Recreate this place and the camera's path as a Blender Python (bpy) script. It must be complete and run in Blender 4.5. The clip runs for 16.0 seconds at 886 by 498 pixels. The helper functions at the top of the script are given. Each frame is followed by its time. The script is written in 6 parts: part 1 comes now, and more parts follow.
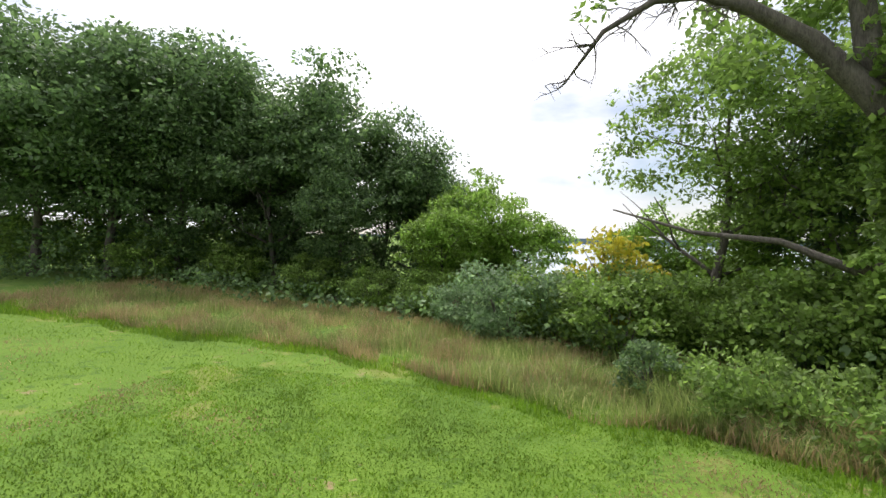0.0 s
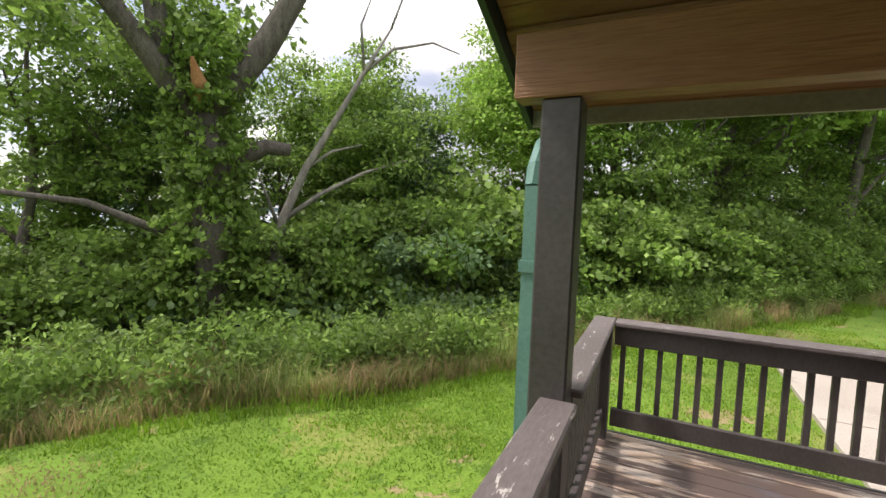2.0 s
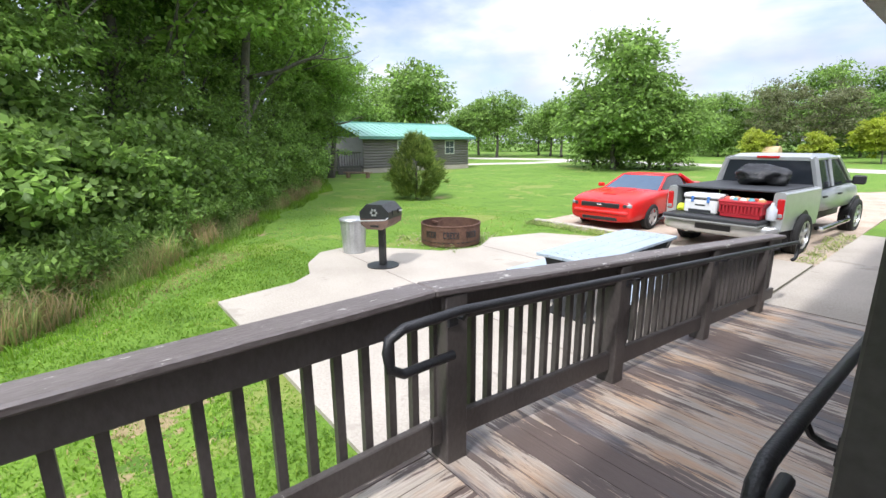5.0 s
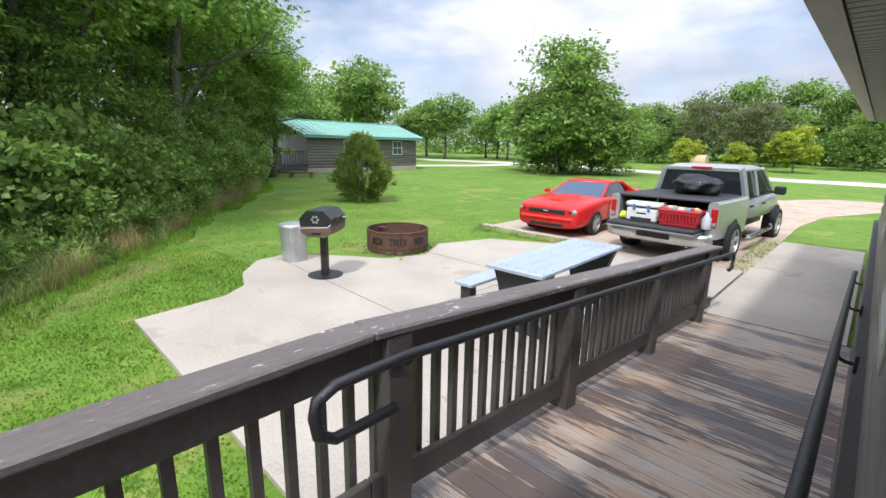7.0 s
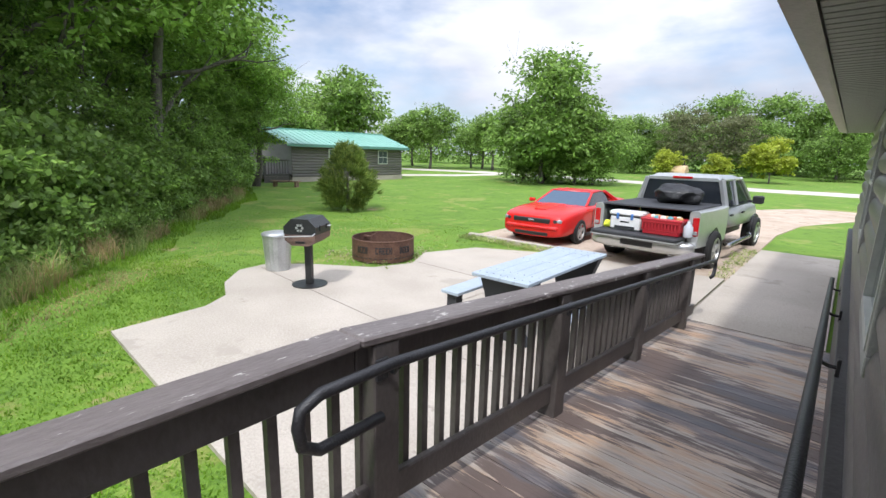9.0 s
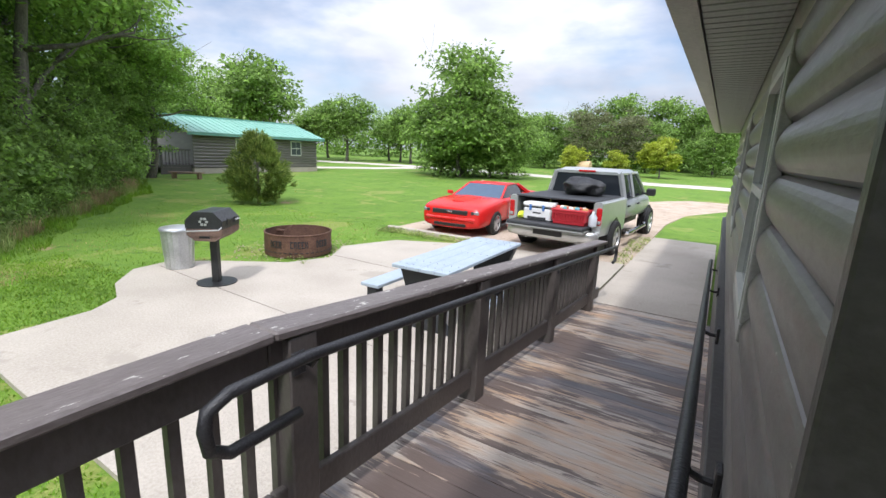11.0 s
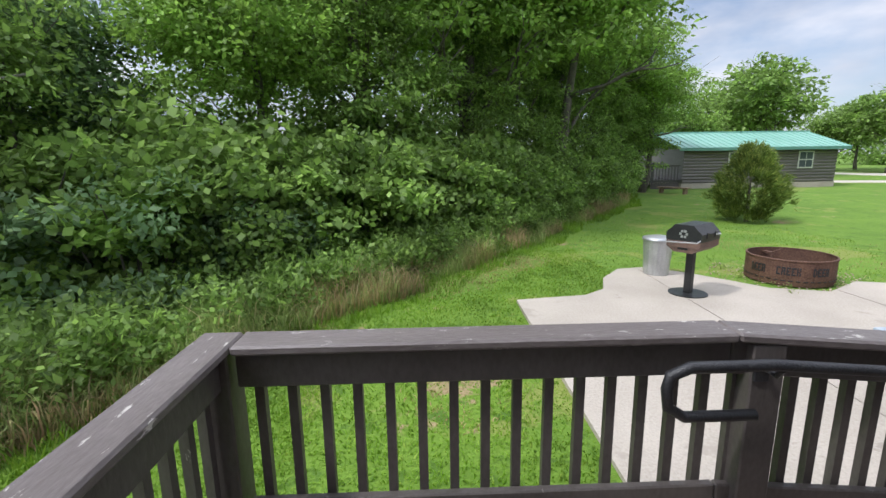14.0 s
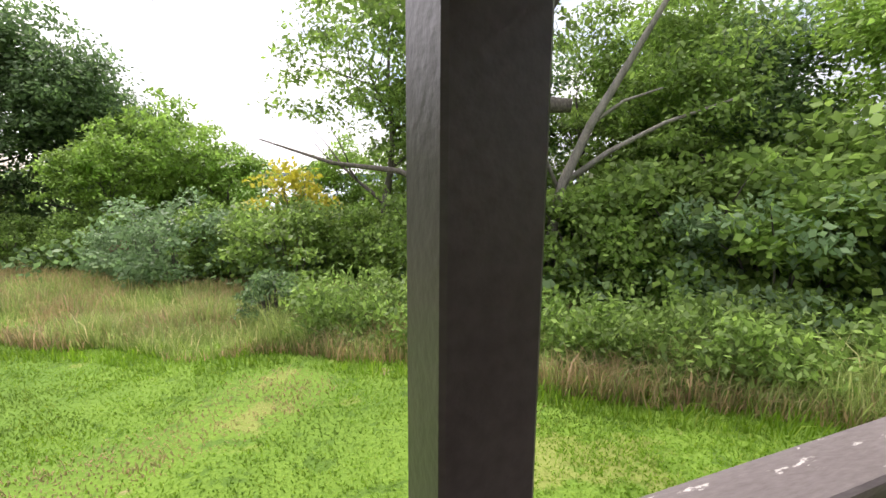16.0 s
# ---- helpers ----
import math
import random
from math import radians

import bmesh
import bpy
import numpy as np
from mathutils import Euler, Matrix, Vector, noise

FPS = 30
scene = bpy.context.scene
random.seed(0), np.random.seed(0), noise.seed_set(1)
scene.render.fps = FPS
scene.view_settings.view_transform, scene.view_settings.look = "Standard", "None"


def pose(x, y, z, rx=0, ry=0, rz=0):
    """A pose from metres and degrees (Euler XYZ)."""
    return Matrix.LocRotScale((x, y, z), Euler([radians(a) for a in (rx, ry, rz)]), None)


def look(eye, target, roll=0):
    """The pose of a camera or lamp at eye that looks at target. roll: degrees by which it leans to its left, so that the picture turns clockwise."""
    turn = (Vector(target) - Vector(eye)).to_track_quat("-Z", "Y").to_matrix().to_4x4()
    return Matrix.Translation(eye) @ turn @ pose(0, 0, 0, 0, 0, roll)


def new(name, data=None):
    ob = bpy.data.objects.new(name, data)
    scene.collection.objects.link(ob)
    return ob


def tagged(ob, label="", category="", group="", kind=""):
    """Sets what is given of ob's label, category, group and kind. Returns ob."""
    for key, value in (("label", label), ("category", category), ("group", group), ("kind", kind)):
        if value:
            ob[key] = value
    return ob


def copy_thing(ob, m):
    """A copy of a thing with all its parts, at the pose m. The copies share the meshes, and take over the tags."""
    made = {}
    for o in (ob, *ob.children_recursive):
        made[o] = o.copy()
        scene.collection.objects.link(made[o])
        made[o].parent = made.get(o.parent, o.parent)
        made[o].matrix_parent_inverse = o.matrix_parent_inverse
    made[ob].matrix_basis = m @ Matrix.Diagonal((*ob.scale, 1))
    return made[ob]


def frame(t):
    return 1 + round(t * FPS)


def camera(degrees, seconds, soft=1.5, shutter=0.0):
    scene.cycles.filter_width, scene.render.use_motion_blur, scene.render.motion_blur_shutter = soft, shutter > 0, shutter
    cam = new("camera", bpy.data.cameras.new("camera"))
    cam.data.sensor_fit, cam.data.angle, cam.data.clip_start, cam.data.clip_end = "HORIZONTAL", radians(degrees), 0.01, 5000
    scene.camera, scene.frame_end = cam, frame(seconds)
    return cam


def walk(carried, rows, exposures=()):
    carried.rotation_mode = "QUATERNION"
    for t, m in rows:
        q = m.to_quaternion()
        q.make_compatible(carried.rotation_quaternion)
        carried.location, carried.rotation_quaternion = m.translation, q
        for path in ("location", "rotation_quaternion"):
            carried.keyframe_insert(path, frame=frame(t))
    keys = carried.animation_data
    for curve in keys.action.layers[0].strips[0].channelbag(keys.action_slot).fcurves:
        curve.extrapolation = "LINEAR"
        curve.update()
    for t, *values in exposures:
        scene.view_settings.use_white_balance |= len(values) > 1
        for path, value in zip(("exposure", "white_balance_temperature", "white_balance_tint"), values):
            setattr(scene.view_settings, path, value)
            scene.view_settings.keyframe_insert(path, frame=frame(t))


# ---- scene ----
cam = camera(89.3, 16.0)
PATH = [
    (0, (0.535, 0.666, 1.645), (0.257, 2.646, 1.595), 1.0),
    (0.5, (0.565, 0.663, 1.638), (0.905, 2.633, 1.585), -0.6),
    (1, (0.743, 0.674, 1.69), (1.561, 2.496, 1.59), -0.5),
    (1.5, (0.91, 0.709, 1.659), (2.275, 2.164, 1.523), 0.6),
    (2, (1.136, 0.736, 1.685), (2.935, 1.597, 1.532), 2.0),
    (2.3, (1.353, 0.684, 1.661), (3.275, 1.18, 1.421), 1.8),
    (2.5, (1.537, 0.644, 1.621), (3.502, 0.896, 1.344), 2.2),
    (2.6, (1.583, 0.62, 1.62), (3.558, 0.754, 1.336), 2.1),
    (3, (1.908, 0.498, 1.61), (3.864, 0.251, 1.273), 1.2),
    (3.5, (2.284, 0.475, 1.615), (4.117, -0.238, 1.253), 1.8),
    (4, (2.605, 0.423, 1.567), (4.322, -0.525, 1.175), 3.6),
    (4.2, (2.746, 0.389, 1.573), (4.433, -0.61, 1.182), 3.5),
    (4.5, (2.918, 0.302, 1.555), (4.532, -0.798, 1.127), 2.9),
    (5, (3.161, 0.257, 1.56), (4.663, -0.982, 1.104), -0.4),
    (5.2, (3.225, 0.248, 1.572), (4.691, -1.029, 1.102), -0.0),
    (7.5, (3.37, 0.038, 1.63), (4.703, -1.386, 1.193), 1.2),
    (8, (3.384, 0.045, 1.619), (4.71, -1.394, 1.205), 1.6),
    (8.5, (3.384, 0.051, 1.606), (4.701, -1.398, 1.197), 1.6),
    (9, (3.376, 0.049, 1.607), (4.681, -1.409, 1.197), 1.4),
    (9.5, (3.387, 0.038, 1.603), (4.656, -1.451, 1.185), 1.4),
    (10, (3.381, 0.024, 1.589), (4.419, -1.635, 1.175), 3.4),
    (10.2, (3.385, 0.017, 1.583), (4.357, -1.682, 1.17), 3.5),
    (12.5, (3.324, 0.082, 1.57), (4.7, -1.302, 1.132), -0.1),
    (13, (3.283, 0.033, 1.6), (4.903, -1.069, 1.197), 1.9),
    (13.5, (3.255, 0.076, 1.591), (5.105, -0.569, 1.188), -0.1),
    (14, (3.074, 0.255, 1.593), (5.035, 0.195, 1.203), -0.8),
    (14.5, (2.987, 0.324, 1.624), (4.771, 1.154, 1.266), -1.9),
    (15, (2.915, 0.351, 1.649), (4.252, 1.794, 1.29), -1.0),
    (15.5, (2.86, 0.353, 1.606), (3.825, 2.073, 1.271), -0.4),
    (16, (2.741, 0.519, 1.589), (3.467, 2.355, 1.268), 0.4),
]
walk(cam, [(t, look(eye, target, roll)) for t, eye, target, roll in PATH],
     [(0, 0.15, 6600, 13), (1.5, 0.38, 6600, 13), (2.0, 0.5, 6800, 18), (2.5, 0.9, 6700, 16), (3.0, 1.42, 6600, 13), (3.5, 1.4, 6400, 13), (4.2, 1.1, 6100, 13), (5.0, 0.65, 6000, 13), (7.5, 0.42, 6000, 13), (10.2, 0.42, 6000, 13), (12.5, 0.45, 6000, 13), (13.5, 0.25, 6000, 13), (14.0, 0.25, 6000, 13), (14.5, 0.6, 6200, 18), (15.0, 1.0, 6400, 20), (16, 0.75, 6700, 20)])


# ---- light ----
SUN_TO = Vector((-0.24, 0.62, 1.0)).normalized()
world = bpy.data.worlds.new("overcast_sky")
scene.world = world
world.use_nodes = True
wn, wl = world.node_tree.nodes, world.node_tree.links
wn.clear()
sky = wn.new("ShaderNodeTexSky")
sky.sky_type, sky.sun_disc = "NISHITA", False
sky.sun_elevation = math.asin(SUN_TO.z)
sky.sun_rotation = math.atan2(SUN_TO.x, SUN_TO.y)
wtc, wmap = wn.new("ShaderNodeTexCoord"), wn.new("ShaderNodeMapping")
wmap.inputs["Scale"].default_value = (1.0, 1.0, 2.6)
wmap.inputs["Location"].default_value = (0.35, 0.1, 0.2)
cloud = wn.new("ShaderNodeTexNoise")
cloud.inputs["Scale"].default_value, cloud.inputs["Detail"].default_value = 2.1, 6.0
cloud.inputs["Roughness"].default_value = 0.55
wramp = wn.new("ShaderNodeValToRGB")
wramp.color_ramp.elements[0].position, wramp.color_ramp.elements[1].position = 0.34, 0.53
wramp.color_ramp.elements[0].color = (0.12, 0.12, 0.12, 1)
shade = wn.new("ShaderNodeTexNoise")
shade.inputs["Scale"].default_value, shade.inputs["Detail"].default_value = 3.3, 5.0
cramp = wn.new("ShaderNodeValToRGB")
cramp.color_ramp.elements[0].position, cramp.color_ramp.elements[1].position = 0.34, 0.62
cramp.color_ramp.elements[0].color, cramp.color_ramp.elements[1].color = (0.60, 0.63, 0.70, 1), (1.0, 1.0, 1.02, 1)
bg_sky, bg_cloud, wmix, wout = (wn.new("ShaderNodeBackground"), wn.new("ShaderNodeBackground"),
                                wn.new("ShaderNodeMixShader"), wn.new("ShaderNodeOutputWorld"))
bg_sky.inputs["Strength"].default_value = 0.11
# an overcast sky is brighter overhead and towards the sun behind the cloud
wdir, wdot, wsq, wxyz = wn.new("ShaderNodeVectorMath"), wn.new("ShaderNodeVectorMath"), wn.new("ShaderNodeMath"), wn.new("ShaderNodeSeparateXYZ")
wdir.operation, wdot.operation, wsq.operation = "NORMALIZE", "DOT_PRODUCT", "POWER"
wdot.inputs[1].default_value = SUN_TO
wclip, wglow, wup, wover = (wn.new("ShaderNodeMath") for _ in range(4))
wclip.operation, wclip.inputs[1].default_value = "MAXIMUM", 0.0
wsq.inputs[1].default_value = 2.0
wglow.operation, wglow.inputs[1].default_value, wglow.inputs[2].default_value = "MULTIPLY_ADD", 1.7, 0.68
wup.operation, wup.inputs[1].default_value = "MAXIMUM", 0.0
wover.operation, wover.inputs[1].default_value = "MULTIPLY_ADD", 0.55
wl.new(wtc.outputs["Generated"], wdir.inputs[0])
wl.new(wdir.outputs[0], wdot.inputs[0])
wl.new(wdir.outputs[0], wxyz.inputs[0])
wl.new(wdot.outputs["Value"], wclip.inputs[0])
wl.new(wclip.outputs[0], wsq.inputs[0])
wl.new(wsq.outputs[0], wglow.inputs[0])
wl.new(wxyz.outputs["Z"], wup.inputs[0])
wl.new(wup.outputs[0], wover.inputs[0])
wl.new(wglow.outputs[0], wover.inputs[2])
wl.new(wover.outputs[0], bg_cloud.inputs["Strength"])
wl.new(sky.outputs[0], bg_sky.inputs["Color"])
wl.new(wtc.outputs["Generated"], wmap.inputs[0])
wl.new(wmap.outputs[0], cloud.inputs["Vector"])
wl.new(wmap.outputs[0], shade.inputs["Vector"])
wl.new(cloud.outputs["Fac"], wramp.inputs[0])
wl.new(shade.outputs["Fac"], cramp.inputs[0])
wl.new(cramp.outputs[0], bg_cloud.inputs["Color"])
wl.new(wramp.outputs[0], wmix.inputs[0])
wl.new(bg_sky.outputs[0], wmix.inputs[1])
wl.new(bg_cloud.outputs[0], wmix.inputs[2])
wl.new(wmix.outputs[0], wout.inputs[0])
sun = new("sun", bpy.data.lights.new("sun", "SUN"))
sun.data.energy, sun.data.angle, sun.data.color = 2.3, radians(4.0), (1.0, 0.96, 0.88)
sun.matrix_world = look(SUN_TO * 50, (0, 0, 0))

# ---- materials ----


def material(name, a, b, scale=6.0, rough=0.7, bump=0.3, bscale=None, metal=0.0, stretch=(1, 1, 1), spots=None, by=None, vary=0.0):
    """Two mixed colours at two scales, fine relief; spots: (colour, scale, amount); vary: brightness change by object or island."""
    m = bpy.data.materials.new(name)
    m.use_nodes = True
    n, l = m.node_tree.nodes, m.node_tree.links
    p = n["Principled BSDF"]
    p.inputs["Roughness"].default_value, p.inputs["Metallic"].default_value = rough, metal
    tc, mp = n.new("ShaderNodeTexCoord"), n.new("ShaderNodeMapping")
    mp.inputs["Scale"].default_value = stretch
    l.new(tc.outputs["Object"], mp.inputs[0])
    vec = mp.outputs[0]
    if by == "object":
        oi, ad = n.new("ShaderNodeObjectInfo"), n.new("ShaderNodeVectorMath")
        sc = n.new("ShaderNodeVectorMath")
        sc.operation = "SCALE"
        sc.inputs["Scale"].default_value = 37.0
        cb = n.new("ShaderNodeCombineXYZ")
        for k in range(3):
            l.new(oi.outputs["Random"], cb.inputs[k])
        l.new(cb.outputs[0], sc.inputs[0])
        l.new(vec, ad.inputs[0])
        l.new(sc.outputs[0], ad.inputs[1])
        vec = ad.outputs[0]
    big, fine = n.new("ShaderNodeTexNoise"), n.new("ShaderNodeTexNoise")
    big.inputs["Scale"].default_value, big.inputs["Detail"].default_value = scale, 6
    fine.inputs["Scale"].default_value, fine.inputs["Detail"].default_value = bscale or scale * 9, 5
    l.new(vec, big.inputs["Vector"])
    l.new(vec, fine.inputs["Vector"])
    half, ramp = n.new("ShaderNodeMath"), n.new("ShaderNodeValToRGB")
    half.operation = "MULTIPLY_ADD"
    half.inputs[1].default_value = 0.5
    av = n.new("ShaderNodeMath")
    av.operation = "MULTIPLY"
    av.inputs[1].default_value = 0.5
    l.new(fine.outputs["Fac"], av.inputs[0])
    l.new(big.outputs["Fac"], half.inputs[0])
    l.new(av.outputs[0], half.inputs[2])
    l.new(half.outputs[0], ramp.inputs[0])
    e = ramp.color_ramp.elements
    e[0].position, e[1].position, e[0].color, e[1].color = 0.36, 0.64, (*a, 1), (*b, 1)
    col = ramp.outputs[0]
    if spots:
        for colour, sscale, amount in spots:
            sn, sr, mx = n.new("ShaderNodeTexNoise"), n.new("ShaderNodeValToRGB"), n.new("ShaderNodeMix")
            sn.inputs["Scale"].default_value, sn.inputs["Detail"].default_value = sscale, 8
            sn.inputs["Roughness"].default_value = 0.68
            sr.color_ramp.elements[0].position, sr.color_ramp.elements[1].position = 1 - amount, 1 - amount + 0.03
            mx.data_type = "RGBA"
            mx.inputs["B"].default_value = (*colour, 1)
            l.new(vec, sn.inputs["Vector"])
            l.new(sn.outputs["Fac"], sr.inputs[0])
            l.new(sr.outputs[0], mx.inputs["Factor"])
            l.new(col, mx.inputs["A"])
            col = mx.outputs["Result"]
    if vary:
        hs, mr = n.new("ShaderNodeHueSaturation"), n.new("ShaderNodeMapRange")
        src = n.new("ShaderNodeObjectInfo") if by == "object" else n.new("ShaderNodeNewGeometry")
        l.new(src.outputs["Random" if by == "object" else "Random Per Island"], mr.inputs[0])
        mr.inputs["To Min"].default_value, mr.inputs["To Max"].default_value = 1 - vary, 1 + vary
        l.new(mr.outputs[0], hs.inputs["Value"])
        l.new(col, hs.inputs["Color"])
        col = hs.outputs[0]
    l.new(col, p.inputs["Base Color"])
    if bump:
        bp = n.new("ShaderNodeBump")
        bp.inputs["Strength"].default_value, bp.inputs["Distance"].default_value = bump, 0.02
        l.new(fine.outputs["Fac"], bp.inputs["Height"])
        l.new(bp.outputs[0], p.inputs["Normal"])
    return m


def leaf_material(name, a, b, c):
    """Leaves: three greens by leaf, duller by object, light shining through."""
    m = bpy.data.materials.new(name)
    m.use_nodes = True
    n, l = m.node_tree.nodes, m.node_tree.links
    p, out = n["Principled BSDF"], n["Material Output"]
    geo, ramp = n.new("ShaderNodeNewGeometry"), n.new("ShaderNodeValToRGB")
    l.new(geo.outputs["Random Per Island"], ramp.inputs[0])
    e = ramp.color_ramp.elements
    e[0].color, e[1].color = (*a, 1), (*b, 1)
    e.new(0.85).color = (*b, 1)
    e[-1].color, e[-1].position = (*c, 1), 1.0
    tc, noi, hs, mr = n.new("ShaderNodeTexCoord"), n.new("ShaderNodeTexNoise"), n.new("ShaderNodeHueSaturation"), n.new("ShaderNodeMapRange")
    noi.inputs["Scale"].default_value = 0.9
    l.new(tc.outputs["Object"], noi.inputs["Vector"])
    mr.inputs["From Min"].default_value, mr.inputs["From Max"].default_value = 0.3, 0.7
    mr.inputs["To Min"].default_value, mr.inputs["To Max"].default_value = 0.7, 1.35
    l.new(noi.outputs["Fac"], mr.inputs[0])
    l.new(mr.outputs[0], hs.inputs["Value"])
    l.new(ramp.outputs[0], hs.inputs["Color"])
    p.inputs["Roughness"].default_value = 0.55
    l.new(hs.outputs[0], p.inputs["Base Color"])
    tr, mx = n.new("ShaderNodeBsdfTranslucent"), n.new("ShaderNodeMixShader")
    l.new(hs.outputs[0], tr.inputs["Color"])
    mx.inputs[0].default_value = 0.52
    l.new(p.outputs[0], mx.inputs[1])
    l.new(tr.outputs[0], mx.inputs[2])
    l.new(mx.outputs[0], out.inputs["Surface"])
    return m


def plain(name, c, rough=0.5, metal=0.0, **more):
    d = tuple(v * 0.85 for v in c)
    return material(name, d, c, 8.0, rough, more.pop("bump", 0.05), 90.0, metal, **more)


BROWN = (0.060, 0.047, 0.042)
CHIP = (0.55, 0.52, 0.48)
M_RAIL = material("brown_rail_paint", (0.066, 0.056, 0.052), (0.100, 0.087, 0.082), 5, 0.5, 0.12, 60, stretch=(1, 1, 0.5), spots=[(CHIP, 9.0, 0.315)], by="object", vary=0.06)
M_CAP = material("worn_brown_cap_paint", (0.120, 0.100, 0.095), (0.180, 0.156, 0.150), 4, 0.5, 0.2, 70, stretch=(0.35, 1.3, 1), spots=[(CHIP, 20.0, 0.385)], by="object")
M_LOG = material("brown_log_paint", (0.125, 0.112, 0.104), (0.185, 0.168, 0.158), 2.2, 0.36, 0.12, 30, stretch=(0.4, 0.4, 2), spots=[(CHIP, 22.0, 0.325)], by="object", vary=0.05)
M_CORNER = material("dark_brown_trim_paint", (0.050, 0.045, 0.043), (0.080, 0.073, 0.070), 3, 0.42, 0.12, 40, by="object")


def deck_material(name, along_x, paint, amount, stain):
    """Brown paint worn through to bare wood in streaks along the boards, with dark damp stains across them."""
    m = bpy.data.materials.new(name)
    m.use_nodes = True
    n, l = m.node_tree.nodes, m.node_tree.links
    p = n["Principled BSDF"]
    geo, oi = n.new("ShaderNodeNewGeometry"), n.new("ShaderNodeObjectInfo")

    def noise_at(scale, detail, rough, shift=0.0):
        mp, t = n.new("ShaderNodeMapping"), n.new("ShaderNodeTexNoise")
        mp.inputs["Scale"].default_value = scale if along_x else (scale[1], scale[0], scale[2])
        mp.inputs["Location"].default_value = (shift, shift * 0.7, shift * 0.3)
        t.inputs["Scale"].default_value, t.inputs["Detail"].default_value, t.inputs["Roughness"].default_value = 1.0, detail, rough
        l.new(geo.outputs["Position"], mp.inputs[0])
        l.new(mp.outputs[0], t.inputs["Vector"])
        return t.outputs["Fac"]

    def math_node(op, a, b, c=None):
        k = n.new("ShaderNodeMath")
        k.operation = op
        for q, v in enumerate((a, b) if c is None else (a, b, c)):
            if isinstance(v, (int, float)):
                k.inputs[q].default_value = v
            else:
                l.new(v, k.inputs[q])
        return k.outputs[0]

    def ramp(v, a, b, ca, cb):
        r = n.new("ShaderNodeValToRGB")
        e = r.color_ramp.elements
        e[0].position, e[1].position, e[0].color, e[1].color = a, b, (*ca, 1), (*cb, 1)
        l.new(v, r.inputs[0])
        return r.outputs[0]

    def mix(fac, a, b):
        k = n.new("ShaderNodeMix")
        k.data_type = "RGBA"
        for q, v in (("Factor", fac), ("A", a), ("B", b)):
            l.new(v, k.inputs[q])
        return k.outputs["Result"]

    broad = noise_at((1.0, 1.5, 1.5), 2, 0.5)
    streak = noise_at((2.6, 26.0, 10.0), 6, 0.66, 3.1)
    grain = noise_at((6.0, 170.0, 60.0), 3, 0.6, 7.7)
    board = math_node("MULTIPLY_ADD", oi.outputs["Random"], 0.10, -0.05)
    wear = math_node("ADD", math_node("MULTIPLY_ADD", broad, 0.5, math_node("MULTIPLY", streak, 0.55)), board)
    bare = ramp(wear, amount, amount + 0.025, (0, 0, 0), (1, 1, 1))
    wood = mix(ramp(noise_at((2.2, 7.0, 5.0), 4, 0.6, 11.0), 0.42, 0.66, (0, 0, 0), (1, 1, 1)),
               ramp(grain, 0.3, 0.7, (0.34, 0.29, 0.25), (0.53, 0.46, 0.39)), ramp(grain, 0.3, 0.7, (0.36, 0.23, 0.145), (0.54, 0.37, 0.24)))
    coat = ramp(grain, 0.25, 0.75, tuple(v * 0.75 for v in paint), paint)
    col = mix(bare, coat, wood)
    damp = ramp(math_node("MULTIPLY_ADD", noise_at((1.1, 2.3, 2.0), 3, 0.55, 21.0), 0.75, math_node("MULTIPLY", streak, 0.25)), stain, stain + 0.06, (0, 0, 0), (0.8, 0.8, 0.8))
    col = mix(damp, col, ramp(grain, 0.3, 0.7, (0.075, 0.075, 0.09), (0.15, 0.15, 0.17)))
    l.new(col, p.inputs["Base Color"])
    p.inputs["Roughness"].default_value = 0.55
    bp = n.new("ShaderNodeBump")
    bp.inputs["Strength"].default_value, bp.inputs["Distance"].default_value = 0.45, 0.008
    l.new(math_node("SUBTRACT", math_node("MULTIPLY", grain, 0.5), math_node("MULTIPLY", wear, 1.0)), bp.inputs["Height"])
    l.new(bp.outputs[0], p.inputs["Normal"])
    return m


M_BOARD_Y = deck_material("worn_deck_paint_y", False, (0.135, 0.097, 0.083), 0.515, 0.60)
M_BOARD_X = deck_material("worn_deck_paint_x", True, (0.160, 0.120, 0.105), 0.500, 0.535)
M_PORCH_WOOD = material("warm_stained_wood", (0.22, 0.10, 0.045), (0.34, 0.17, 0.08), 3, 0.5, 0.3, 40, stretch=(1, 0.2, 3), vary=0.12)
M_GREEN = material("green_painted_metal", (0.10, 0.235, 0.19), (0.15, 0.31, 0.26), 3, 0.4, 0.08, 60)
M_ROOF = material("green_metal_roof", (0.17, 0.36, 0.29), (0.24, 0.46, 0.38), 1.2, 0.35, 0.05, 30)
M_RAKE = material("dark_green_trim", (0.018, 0.04, 0.034), (0.035, 0.065, 0.055), 3, 0.5, 0.1, 50)
M_SOFFIT = material("grey_vinyl_soffit", (0.23, 0.235, 0.22), (0.34, 0.34, 0.32), 3, 0.5, 0.1, 50)
M_CASING = material("grey_window_casing", (0.34, 0.33, 0.31), (0.46, 0.45, 0.42), 4, 0.5, 0.15, 60)
M_GUTTER = material("grey_brown_gutter", (0.26, 0.24, 0.215), (0.36, 0.335, 0.30), 3, 0.45, 0.1, 50)
M_TUBE = material("black_painted_tube", (0.012, 0.012, 0.014), (0.03, 0.03, 0.033), 6, 0.42, 0.25, 120)
M_CONCRETE = material("weathered_concrete", (0.34, 0.30, 0.25), (0.47, 0.42, 0.36), 0.9, 0.85, 0.35, 45, spots=[((0.31, 0.275, 0.23), 3.0, 0.36), ((0.35, 0.31, 0.26), 0.7, 0.40)])
